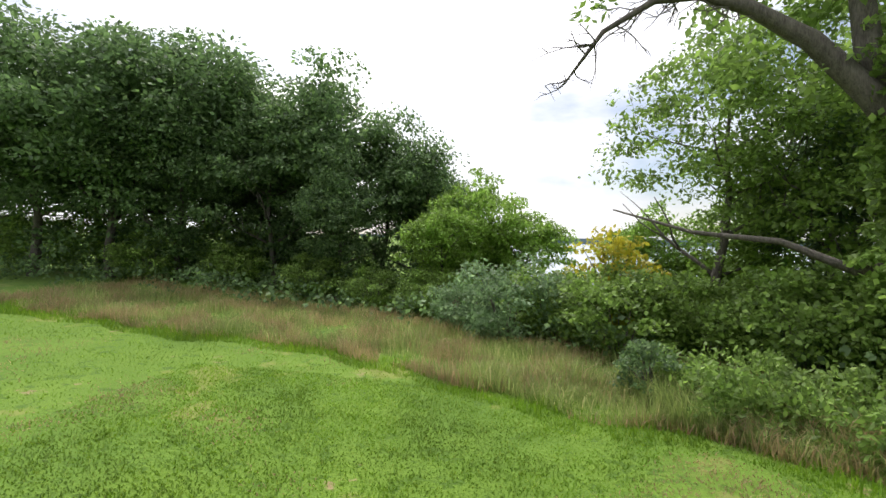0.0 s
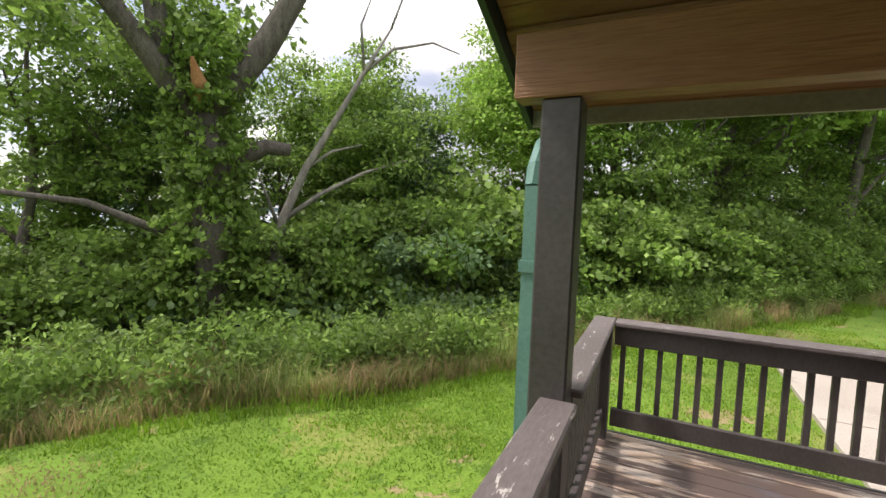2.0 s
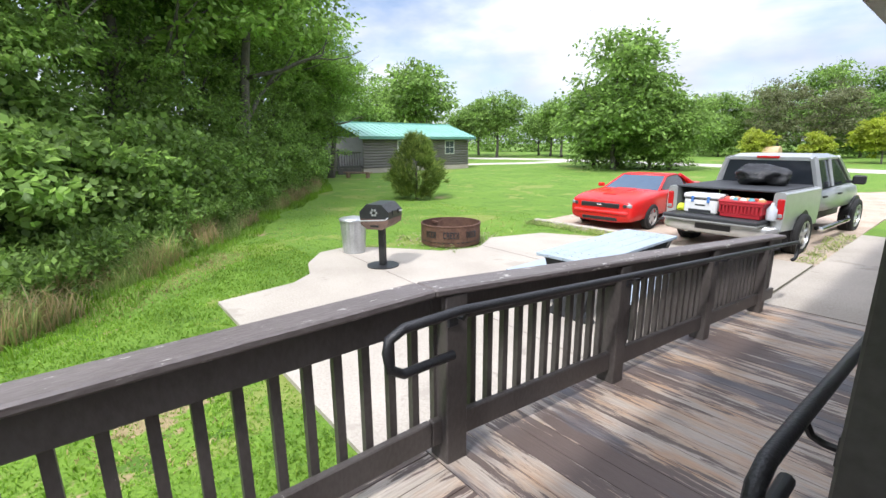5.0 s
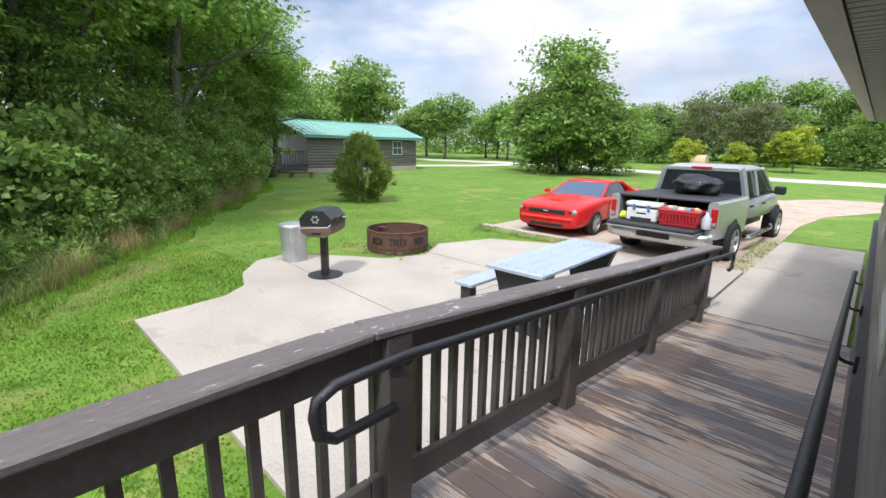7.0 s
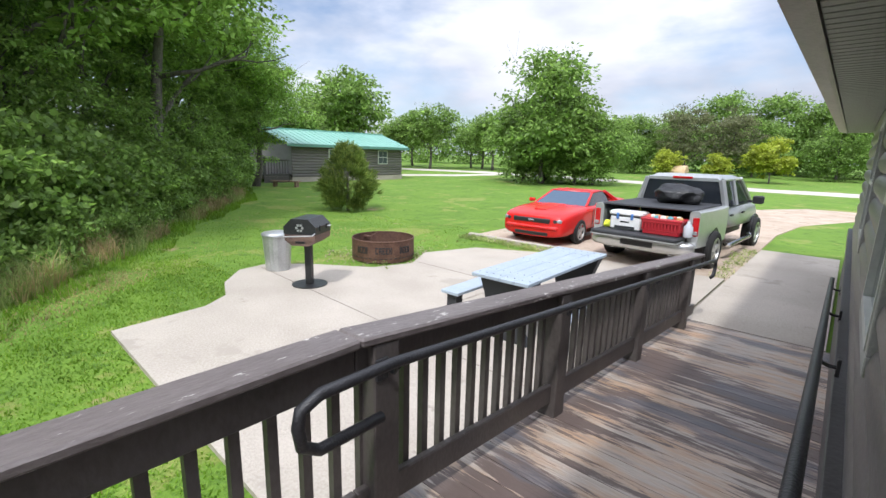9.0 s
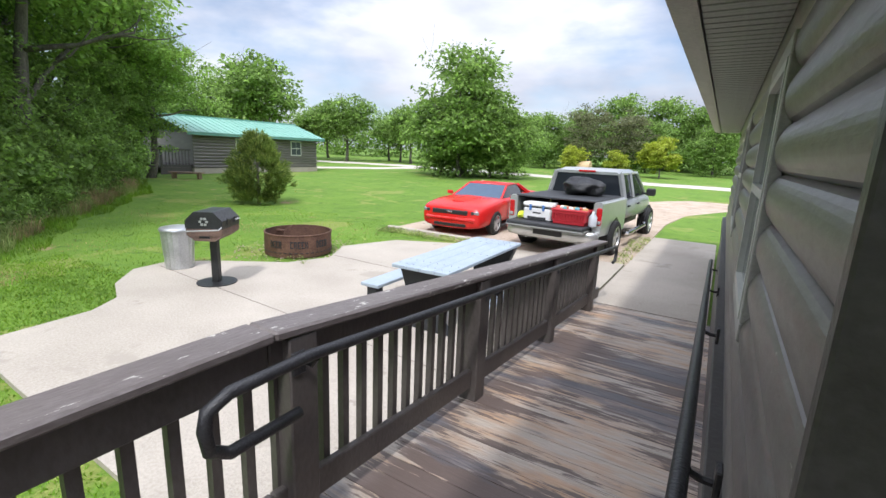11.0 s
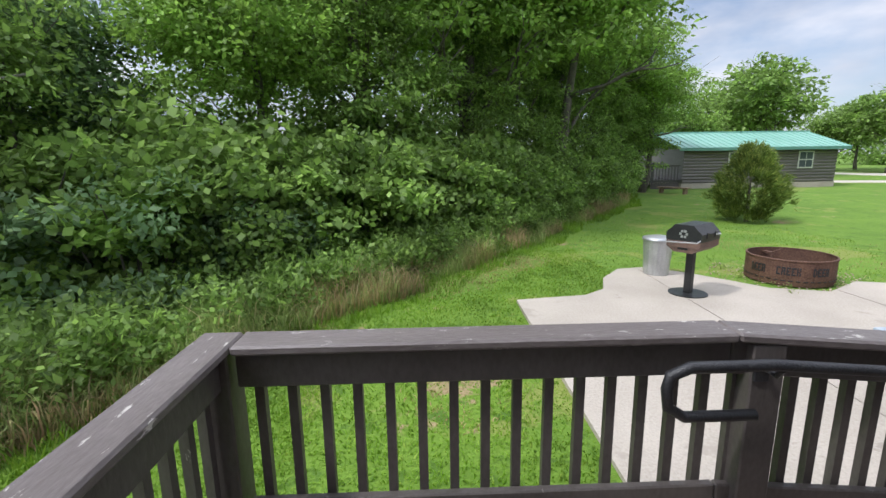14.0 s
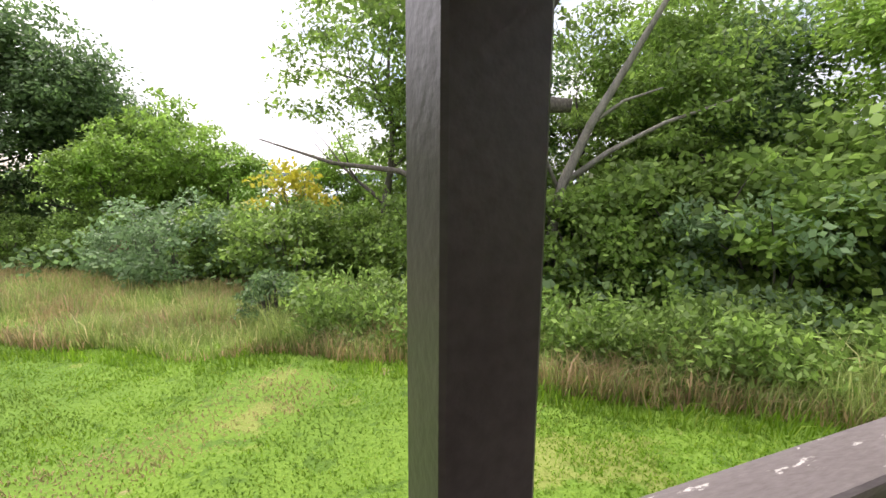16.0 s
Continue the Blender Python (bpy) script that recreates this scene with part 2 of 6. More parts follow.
M_JOINT = material("dirty_concrete_joint", (0.20, 0.175, 0.15), (0.30, 0.27, 0.235), 3, 0.95, 0.3, 60)
M_GRAVEL = material("tan_gravel", (0.34, 0.26, 0.19), (0.54, 0.44, 0.35), 1.5, 0.95, 0.9, 35, spots=[((0.2, 0.16, 0.12), 2.0, 0.4)])
M_ROAD = material("pale_gravel_road", (0.42, 0.38, 0.34), (0.55, 0.5, 0.45), 0.4, 0.95, 0.4, 20)
M_BARK = material("grey_brown_bark", (0.07, 0.062, 0.052), (0.19, 0.17, 0.145), 5, 0.95, 1.0, 26, stretch=(2.2, 2.2, 0.5))
M_DEADWOOD = material("pale_dead_wood", (0.16, 0.15, 0.13), (0.33, 0.31, 0.27), 4, 0.9, 0.8, 30, stretch=(2, 2, 0.6))
M_FRESHWOOD = material("orange_torn_wood", (0.35, 0.15, 0.06), (0.5, 0.26, 0.12), 8, 0.8, 0.5, 40)
M_STEEL = material("galvanised_steel", (0.42, 0.43, 0.44), (0.62, 0.63, 0.64), 4, 0.42, 0.1, 50, 0.75)
M_BLACKSTEEL = material("black_grill_steel", (0.02, 0.021, 0.022), (0.045, 0.046, 0.048), 4, 0.38, 0.15, 60, 0.35)
M_RUSTBOX = material("heat_rusted_steel", (0.10, 0.07, 0.06), (0.22, 0.14, 0.11), 5, 0.6, 0.3, 50, 0.3)
M_RUST = material("rusted_fire_ring", (0.075, 0.038, 0.026), (0.16, 0.085, 0.055), 5, 0.8, 0.5, 40, 0.2, spots=[((0.30, 0.26, 0.22), 6.0, 0.31)])
M_TABLE = material("pale_blue_grey_paint", (0.30, 0.36, 0.42), (0.40, 0.46, 0.52), 3, 0.5, 0.2, 60, vary=0.04)
M_DARK = plain("dark_plastic", (0.018, 0.018, 0.02), 0.5)
M_CHARCOAL = plain("charcoal_leg", (0.03, 0.032, 0.036), 0.6)
M_RED = plain("red_car_paint", (0.62, 0.018, 0.016), 0.22)
M_SILVER = plain("silver_car_paint", (0.50, 0.52, 0.52), 0.28, 0.55)
M_CHROME = plain("chrome", (0.65, 0.65, 0.66), 0.15, 1.0)
M_BUMPER = plain("bright_bumper", (0.62, 0.62, 0.61), 0.24, 0.7)
M_TYRE = plain("black_rubber", (0.016, 0.016, 0.016), 0.85, bump=0.3)
M_RIM = plain("alloy_rim", (0.55, 0.55, 0.55), 0.3, 0.8)
M_CARGLASS = plain("tinted_car_glass", (0.02, 0.024, 0.03), 0.05)
# blue of the reflected sky, put into the windscreen's base colour
M_SKYGLASS = plain("sky_reflection_blue_glass", (0.06, 0.10, 0.16), 0.06)
M_TAIL = plain("red_tail_light", (0.45, 0.01, 0.012), 0.15)
M_LAMP = plain("clear_headlight", (0.38, 0.38, 0.38), 0.1, 0.4)
M_WHITE = plain("white_plastic", (0.78, 0.78, 0.77), 0.45)
M_REDPLASTIC = plain("red_basket_plastic", (0.42, 0.02, 0.03), 0.4)
M_BAG = plain("black_rubbish_bag", (0.012, 0.012, 0.013), 0.25, bump=0.5)
M_HIVIS = plain("fluorescent_yellow", (0.75, 0.85, 0.05), 0.6)
M_WINDOW = plain("window_glass", (0.10, 0.12, 0.13), 0.05)
M_FRAME = plain("white_window_frame", (0.62, 0.62, 0.58), 0.5)
M_STRAW = material("hay", (0.42, 0.28, 0.15), (0.6, 0.45, 0.28), 6, 0.95, 0.6, 40)
M_WATER = material("lake_water", (0.35, 0.42, 0.48), (0.45, 0.52, 0.57), 0.01, 0.2, 0.05, 0.2)
# distance haze is mixed into the wooded shore's colour as blue-grey
M_HAZEHILL = material("haze_blue_far_shore", (0.13, 0.19, 0.22), (0.17, 0.24, 0.26), 0.02, 1.0, 0.0, 0.2)
M_STUMP = material("weathered_post_wood", (0.20, 0.13, 0.09), (0.32, 0.22, 0.16), 6, 0.9, 0.6, 50)

L_DARK = leaf_material("dark_green_leaves", (0.090, 0.152, 0.062), (0.180, 0.298, 0.107), (0.290, 0.445, 0.146))
L_MID = leaf_material("mid_green_leaves", (0.120, 0.195, 0.045), (0.260, 0.405, 0.085), (0.400, 0.590, 0.130))
L_LIGHT = leaf_material("light_green_leaves", (0.163, 0.263, 0.049), (0.293, 0.473, 0.079), (0.420, 0.647, 0.140))
L_YELLOW = leaf_material("yellow_leaves", (0.413, 0.388, 0.037), (0.600, 0.537, 0.050), (0.375, 0.450, 0.062))
L_YELLOWGREEN = leaf_material("yellow_green_leaves", (0.28, 0.34, 0.03), (0.42, 0.48, 0.05), (0.52, 0.55, 0.09))
L_GREY = leaf_material("grey_green_leaves", (0.130, 0.210, 0.088), (0.217, 0.350, 0.158), (0.350, 0.490, 0.245))
L_JUNIPER = leaf_material("juniper_needles", (0.090, 0.140, 0.030), (0.220, 0.300, 0.060), (0.440, 0.470, 0.110))
L_BROWNISH = leaf_material("thin_brownish_leaves", (0.125, 0.138, 0.062), (0.200, 0.213, 0.100), (0.275, 0.275, 0.150))
L_GRASS = leaf_material("lawn_grass", (0.118, 0.225, 0.012), (0.190, 0.335, 0.022), (0.310, 0.410, 0.060))
L_TALL = leaf_material("tall_grass", (0.200, 0.270, 0.075), (0.370, 0.450, 0.140), (0.640, 0.550, 0.290))
L_DRY = leaf_material("dry_tall_grass", (0.270, 0.235, 0.100), (0.460, 0.350, 0.180), (0.560, 0.370, 0.230))
M_GROUND = material("lawn_ground", (0.085, 0.172, 0.014), (0.150, 0.255, 0.024), 0.8, 1.0, 1.0, 30, spots=[((0.075, 0.15, 0.013), 3.5, 0.43), ((0.20, 0.24, 0.05), 0.45, 0.43), ((0.30, 0.23, 0.12), 0.8, 0.36)])

# ---- mesh helpers ----


def link_mesh(name, bm, mat, parent=None, label="", smooth=False):
    me = bpy.data.meshes.new(name)
    bm.to_mesh(me)
    bm.free()
    if smooth:
        me.polygons.foreach_set("use_smooth", [True] * len(me.polygons))
    me.materials.append(mat)
    ob = new(name, me)
    if parent:
        ob.parent = parent
    if label:
        ob["label"] = label
    return ob


part = link_mesh


def thing(name, m, label, category, group="", kind=""):
    ob = new(name)
    ob.matrix_world = m
    ob.empty_display_size = 0.1
    return tagged(ob, label, category, group, kind)


def box(bm, x0, x1, y0, y1, z0, z1, bevel=0.0):
    r = bmesh.ops.create_cube(bm, size=1, matrix=Matrix.Translation(((x0 + x1) / 2, (y0 + y1) / 2, (z0 + z1) / 2)) @ Matrix.Diagonal((x1 - x0, y1 - y0, z1 - z0, 1)))
    if bevel:
        es = list({e for v in r["verts"] for e in v.link_edges})
        bmesh.ops.bevel(bm, geom=es, offset=bevel, segments=1, affect="EDGES", profile=0.5)
    return bm


def boxed(*a, **k):
    return box(bmesh.new(), *a, **k)


def prism(pts, z0, z1, bm=None):
    """A plan polygon, counter-clockwise, raised from z0 to z1."""
    bm = bm or bmesh.new()
    lo, hi = [bm.verts.new((x, y, z0)) for x, y in pts], [bm.verts.new((x, y, z1)) for x, y in pts]
    n = len(pts)
    bm.faces.new(lo[::-1]), bm.faces.new(hi)
    for i in range(n):
        bm.faces.new((lo[i], lo[(i + 1) % n], hi[(i + 1) % n], hi[i]))
    return bm


def profile_x(pts, x0, x1, bm=None):
    """A (y, z) outline drawn out from x0 to x1."""
    bm = bm or bmesh.new()
    a, b = [bm.verts.new((x0, y, z)) for y, z in pts], [bm.verts.new((x1, y, z)) for y, z in pts]
    n = len(pts)
    bm.faces.new(a[::-1]), bm.faces.new(b)
    for i in range(n):
        bm.faces.new((a[i], a[(i + 1) % n], b[(i + 1) % n], b[i]))
    bmesh.ops.recalc_face_normals(bm, faces=bm.faces[:])
    return bm


def tube(path, radii, sides=8, bm=None):
    """A tapered tube along a path of points."""
    bm = bm or bmesh.new()
    path = [Vector(p) for p in path]
    if not isinstance(radii, (list, tuple)):
        radii = [radii] * len(path)
    rings, side = [], None
    for i, p in enumerate(path):
        d = (path[min(i + 1, len(path) - 1)] - path[max(i - 1, 0)]).normalized()
        if side is None:
            side = d.orthogonal().normalized()
        side = (side - d * side.dot(d)).normalized()
        up = d.cross(side)
        rings.append([bm.verts.new(p + radii[i] * (math.cos(k * math.tau / sides) * side + math.sin(k * math.tau / sides) * up)) for k in range(sides)])
    for a, b in zip(rings, rings[1:]):
        for k in range(sides):
            bm.faces.new((a[k], a[(k + 1) % sides], b[(k + 1) % sides], b[k]))
    bm.faces.new(rings[0][::-1]), bm.faces.new(rings[-1])
    return bm


def lathe(profile, sides=24, bm=None):
    """An (r, z) outline turned round z."""
    bm = bm or bmesh.new()
    rings = [[bm.verts.new((r * math.cos(k * math.tau / sides), r * math.sin(k * math.tau / sides), z)) for k in range(sides)] for r, z in profile]
    for a, b in zip(rings, rings[1:]):
        for k in range(sides):
            bm.faces.new((a[k], a[(k + 1) % sides], b[(k + 1) % sides], b[k]))
    return bm


def raw_mesh(name, verts, faces, mat, parent=None, label=""):
    """verts (n,3), faces (m,3) or (m,4), as arrays."""
    me = bpy.data.meshes.new(name)
    k = faces.shape[1]
    me.vertices.add(len(verts))
    me.vertices.foreach_set("co", verts.astype(np.float32).ravel())
    me.loops.add(faces.size)
    me.loops.foreach_set("vertex_index", faces.astype(np.int32).ravel())
    me.polygons.add(len(faces))
    me.polygons.foreach_set("loop_start", np.arange(0, faces.size, k, dtype=np.int32))
    me.polygons.foreach_set("loop_total", np.full(len(faces), k, dtype=np.int32))
    me.update(calc_edges=True)
    me.materials.append(mat)
    ob = new(name, me)
    if parent:
        ob.parent = parent
    if label:
        ob["label"] = label
    return ob


# ---- the ground ----


def smooth(a, b, v):
    s = np.clip((v - a) / (b - a), 0, 1)
    return s * s * (3 - 2 * s)


def ground_z(x, y):
    """Level behind the cabin; falls gently in front and steeply to the lake beyond the woods."""
    x, y = np.asarray(x, float), np.asarray(y, float)
    side = smooth(-16, 3, x)
    z = -0.46 - side * 0.055 * np.clip(y - 1.0, 0, 14) - side * 0.16 * np.clip(y - 15, 0, 130)
    into = (x - 9) * 0.56 + (y - 1.4) * 0.83
    z = z - 0.05 * np.clip(into - 3, 0, 20) * smooth(6, 14, x) * smooth(-30, -5, y)
    z = z + 0.014 * np.clip(-y - 25, 0, 60)
    return np.maximum(z + 0.02 * np.sin(x * 0.9 + 1) * np.sin(y * 0.7), -22)


gx = np.concatenate([np.linspace(-3000, -60, 14), np.arange(-55, 60, 1.0), np.linspace(62, 3000, 14)])
gy = np.concatenate([np.linspace(-3000, -100, 12), np.arange(-95, 60, 1.0), np.linspace(64, 3500, 20)])
GX, GY = np.meshgrid(gx, gy)
gv = np.stack([GX.ravel(), GY.ravel(), ground_z(GX, GY).ravel()], 1)
nx = len(gx)
ii, jj = np.meshgrid(np.arange(nx - 1), np.arange(len(gy) - 1))
q = (jj * nx + ii).ravel()
ground = raw_mesh("ground", gv, np.stack([q, q + 1, q + nx + 1, q + nx], 1), M_GROUND)
ground.data.polygons.foreach_set("use_smooth", [True] * len(ground.data.polygons))
tagged(ground, "mown green lawn with thin brown patches", "ground", kind="structure")
lake = link_mesh("water", boxed(-2500, 2500, 80, 3400, -21.9, -20), M_WATER)
tagged(lake, "pale lake water beyond the trees", "water", kind="structure")
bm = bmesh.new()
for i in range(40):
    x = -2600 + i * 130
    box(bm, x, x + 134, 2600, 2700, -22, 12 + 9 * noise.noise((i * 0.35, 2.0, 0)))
far_shore = link_mesh("backdrop", bm, M_HAZEHILL)
tagged(far_shore, "low wooded shore across the lake", "shore", kind="structure")

SLAB_Z = -0.42
slab_pts = [(4.78, -9.0), (7.7, -8.75), (9.45, -7.85), (9.85, -6.6), (9.35, -5.75), (9.6, -5.0), (10.6, -4.3), (11.1, -3.75), (11.0, -3.2), (10.4, -2.7),
            (9.75, -2.45), (9.46, -2.07), (9.3, -1.0), (4.78, -0.95)]
patio = link_mesh("pavement_patio", prism(slab_pts, -0.6, SLAB_Z), M_CONCRETE)
tagged(patio, "pale weathered concrete patio slab with joints", "patio", kind="structure")
walkway = link_mesh("pavement_walk", prism([(3.3, -12.8), (4.72, -12.8), (4.74, -6.26), (3.3, -6.26)], -0.6, SLAB_Z + 0.002), M_CONCRETE)
tagged(walkway, "pale concrete walk beside the cabin", "walkway", kind="structure")
bm = bmesh.new()
for a, b in (((4.8, -3.2), (10.9, -3.55)), ((4.8, -5.8), (9.4, -5.9)), ((7.3, -1.0), (7.2, -8.7)), ((4.74, -6.3), (4.74, -8.9))):
    d = Vector((-(b[1] - a[1]), b[0] - a[0], 0)).normalized() * 0.006
    prism([(a[0] - d.x, a[1] - d.y), (b[0] - d.x, b[1] - d.y), (b[0] + d.x, b[1] + d.y), (a[0] + d.x, a[1] + d.y)], SLAB_Z + 0.002, SLAB_Z + 0.005, bm)
tagged(link_mesh("trim_joint", bm, M_JOINT), "dark sawn joints in the concrete", "joint", kind="structure")
pad = link_mesh("pavement_gravel", prism([(4.75, -16), (4.74, -8.98), (7.7, -8.8), (10.6, -9.0), (10.8, -15.5), (9.5, -19), (4.5, -27), (-30, -34), (-30, -29), (2.8, -23.0), (4.4, -19)], -0.6, -0.44), M_GRAVEL)
tagged(pad, "tan gravel parking pad and drive", "gravel", kind="structure")
def track(bm, line, half):
    """A strip of gravel lying on the ground along a line of plan points."""
    pts = []
    for a, b in zip(line, line[1:]):
        n = max(2, int(math.hypot(b[0] - a[0], b[1] - a[1]) / 2))
        pts += [Vector((a[0] + (b[0] - a[0]) * k / n, a[1] + (b[1] - a[1]) * k / n)) for k in range(n)]
    pts.append(Vector(line[-1]))
    pts = [sum((pts[min(max(k + d, 0), len(pts) - 1)] for d in range(-3, 4)), Vector((0, 0))) / 7 for k in range(len(pts))]
    rows = []
    for k, p in enumerate(pts):
        d = (pts[min(k + 1, len(pts) - 1)] - pts[max(k - 1, 0)]).normalized()
        row = []
        for w, up in ((-1.08, -0.1), (-1, 0.035), (0, 0.055), (1, 0.035), (1.08, -0.1)):
            q = p + Vector((-d.y, d.x)) * half * (w + 0.06 * noise.noise((p.x * 0.3, p.y * 0.3, w * 3)))
            row.append(bm.verts.new((q.x, q.y, float(ground_z(q.x, q.y)) + up)))
        rows.append(row)
    for a, b in zip(rows, rows[1:]):
        for k in range(4):
            bm.faces.new((a[k], b[k], b[k + 1], a[k + 1]))
    return bm


bm = track(bmesh.new(), [(-60, -38.5), (3.2, -37.6), (10, -38), (18.5, -39.6), (24, -40), (31, -42), (38, -41.6), (46, -39.6), (70, -36)], 1.5)
track(bm, [(40, -27.2), (34.5, -28.6), (32.6, -33), (31.5, -38), (30, -40.3)], 1.0)
bmesh.ops.recalc_face_normals(bm, faces=bm.faces[:])
road = link_mesh("road", bm, M_ROAD)
tagged(road, "pale gravel campground road", "road", kind="structure")
kerb = link_mesh("trim_kerb", boxed(7.9, 10.6, -9.12, -8.98, -0.5, -0.36, bevel=0.02), M_CONCRETE)
tagged(kerb, "low concrete parking kerb among weeds", "kerb", kind="structure")

# ---- the cabin ----
DECK = 0.05
XW, YW = 3.215, -0.68  # outer faces of the side wall and of the front wall
LOG = 0.19


def log_outline(depth=0.048, n=15):
    return [(depth * math.sin(math.pi * (i / (n - 1))) ** 0.5, LOG * i / (n - 1)) for i in range(n)]


def log_course(length):
    """One half-round siding log along x, bulging to -y."""
    pts = [(-d, z) for d, z in log_outline()] + [(0.03, LOG), (0.03, 0)]
    return profile_x(pts, 0, length)


wall_side = link_mesh("wall_east", boxed(XW - 0.18, XW - 0.03, -11.0, YW - 0.03, -0.5, 2.32), M_LOG)
tagged(wall_side, "brown log cabin side wall", "wall", kind="structure")
wall_front = link_mesh("wall_north", boxed(-3.0, XW - 0.03, YW - 0.18, YW - 0.03, -0.5, 2.9), M_LOG)
tagged(wall_front, "brown log cabin wall under the porch", "wall", kind="structure")
wall_w = tagged(link_mesh("wall_west", boxed(-3.15, -3.0, -11.0, YW - 0.03, -0.5, 2.32), M_LOG), "brown log cabin wall", "wall", kind="structure")
wall_s = tagged(link_mesh("wall_south", boxed(-3.0, XW - 0.18, -11.0, -10.85, -0.5, 2.9), M_LOG), "brown log cabin end wall", "wall", kind="structure")
WINDOWS_Y = [(-3.05, -2.2), (-6.3, -5.4)]  # side windows
WZ0, WZ1 = 0.92, 1.98


def log_piece(length, parent, m, cache={}):
    key = round(length, 3)
    if key not in cache:
        ob = link_mesh("log", log_course(length), M_LOG, parent, smooth=False)
        cache[key] = ob.data
        me = ob.data
    else:
        ob = new("log", cache[key])
        ob.parent = parent
    ob.matrix_world = m
    return ob


for k in range(14):
    z = -0.36 + k * LOG
    # front wall, bulging to +y
    log_piece(XW - 0.03 + 3.0, wall_front, pose(XW - 0.03, YW - 0.03, z, 0, 0, 180))
    # side wall, bulging to +x, cut at the windows
    spans, y = [], YW - 0.014
    if z + LOG > WZ0 and z < WZ1:
        for wa, wb in sorted(WINDOWS_Y, reverse=True):
            spans.append((wb + 0.07, y))
            y = wa - 0.07
    spans.append((-10.95, y))
    for ya, yb in spans:
        log_piece(yb - ya, wall_side, pose(XW - 0.03, ya, z, 0, 0, 90))
corner = link_mesh("trim_corner", boxed(3.115, 3.243, YW - 0.0, YW + 0.04, -0.3, 2.32, bevel=0.005), M_CORNER)
tagged(corner, "dark brown corner board of the cabin", "trim", kind="structure")
corner2 = link_mesh("trim_corner_side", boxed(XW - 0.02, XW + 0.010, YW - 0.013, YW - 0.002, -0.3, 2.32, bevel=0.003), M_CORNER)
tagged(corner2, "dark brown corner board of the cabin", "trim", kind="structure")
for i, (wa, wb) in enumerate(WINDOWS_Y):
    w = thing("window_%d" % (i + 1), pose(XW, (wa + wb) / 2, (WZ0 + WZ1) / 2), "white-framed sash window in the log wall", "window", kind="structure")
    hw, hh = (wb - wa) / 2, (WZ1 - WZ0) / 2
    for a, b, c, d in ((-hw - .07, hw + .07, hh, hh + .08), (-hw - .07, hw + .07, -hh - .08, -hh), (-hw - .07, -hw, -hh, hh), (hw, hw + .07, -hh, hh)):
        part("casing", boxed(-0.02, 0.026, a, b, c, d, bevel=0.004), M_CASING, w)
    for a, b, c, d in ((-hw, hw, hh - .04, hh), (-hw, hw, -hh, -hh + .04), (-hw, -hw + .04, -hh + .04, hh - .04), (hw - .04, hw, -hh + .04, hh - .04), (-hw + .04, hw - .04, -.02, .02)):
        part("window_frame", boxed(-0.01, 0.03, a, b, c, d), M_FRAME, w)
    part("pane", boxed(-0.005, 0.0, -hw + .04, hw - .04, -hh + .04, hh - .04), M_WINDOW, w)
# ledge board under the logs along the ramp
skirt = link_mesh("trim_ledge", boxed(XW + 0.0, XW + 0.075, -10.9, YW - 0.14, 0.36, 0.48, bevel=0.006), M_CORNER)
tagged(skirt, "brown ledge board along the wall", "trim", kind="structure")
kick = link_mesh("trim_skirting", boxed(XW - 0.02, XW + 0.045, -10.9, YW - 0.14, -0.45, 0.355), M_CORNER)
tagged(kick, "brown painted skirting board below the logs", "trim", kind="structure")

# roof: a gable with its ridge along the cabin
EAVE_X, EAVE_Z, PITCH, RIDGE_X = 3.60, 2.205, 0.42, 0.1
YA, YB = -11.4, 1.42
roof = thing("roof_main", pose(0, 0, 0), "green metal gable roof over cabin and porch", "roof", kind="structure")


def slope_sheet(xa, za, xb, zb, t0, t1, ya, yb):
    """A sloped slab from (xa, za) to (xb, zb), between t0 and t1 above that line."""
    bm = bmesh.new()
    v = [bm.verts.new((x, y, z)) for y in (ya, yb) for x, z in ((xa, za + t0), (xb, zb + t0), (xb, zb + t1), (xa, za + t1))]
    for f in ((0, 1, 2, 3), (7, 6, 5, 4), (0, 4, 5, 1), (1, 5, 6, 2), (2, 6, 7, 3), (3, 7, 4, 0)):
        bm.faces.new([v[i] for i in f])
    bmesh.ops.recalc_face_normals(bm, faces=bm.faces[:])
    return bm


RZ = EAVE_Z + PITCH * (EAVE_X - RIDGE_X)
part("roof_sheet", slope_sheet(EAVE_X, EAVE_Z, RIDGE_X, RZ, 0.10, 0.13, YA, YB), M_ROOF, roof)
part("roof_sheet", slope_sheet(2 * RIDGE_X - EAVE_X, EAVE_Z, RIDGE_X, RZ, 0.10, 0.13, YA, YB), M_ROOF, roof)
part("rake_board", slope_sheet(EAVE_X, EAVE_Z, RIDGE_X, RZ, -0.04, 0.098, YB - 0.03, YB), M_RAKE, roof, "dark green metal rake trim")
part("rake_board", slope_sheet(2 * RIDGE_X - EAVE_X, EAVE_Z, RIDGE_X, RZ, -0.04, 0.098, YB - 0.03, YB), M_RAKE, roof)
part("gutter", profile_x([(0, 0), (0.09, 0.02), (0.10, 0.11), (0.085, 0.11), (0.075, 0.03), (0.012, 0.015), (0.012, 0.1), (0, 0.1)], 0, YB - YA), M_GUTTER, roof, "grey-brown metal gutter").matrix_world = pose(EAVE_X, YB, EAVE_Z - 0.02, 0, 0, -90)
part("fascia", boxed(EAVE_X - 0.03, EAVE_X - 0.002, YA, YB - 0.032, EAVE_Z - 0.03, EAVE_Z + 0.10), M_GUTTER, roof)
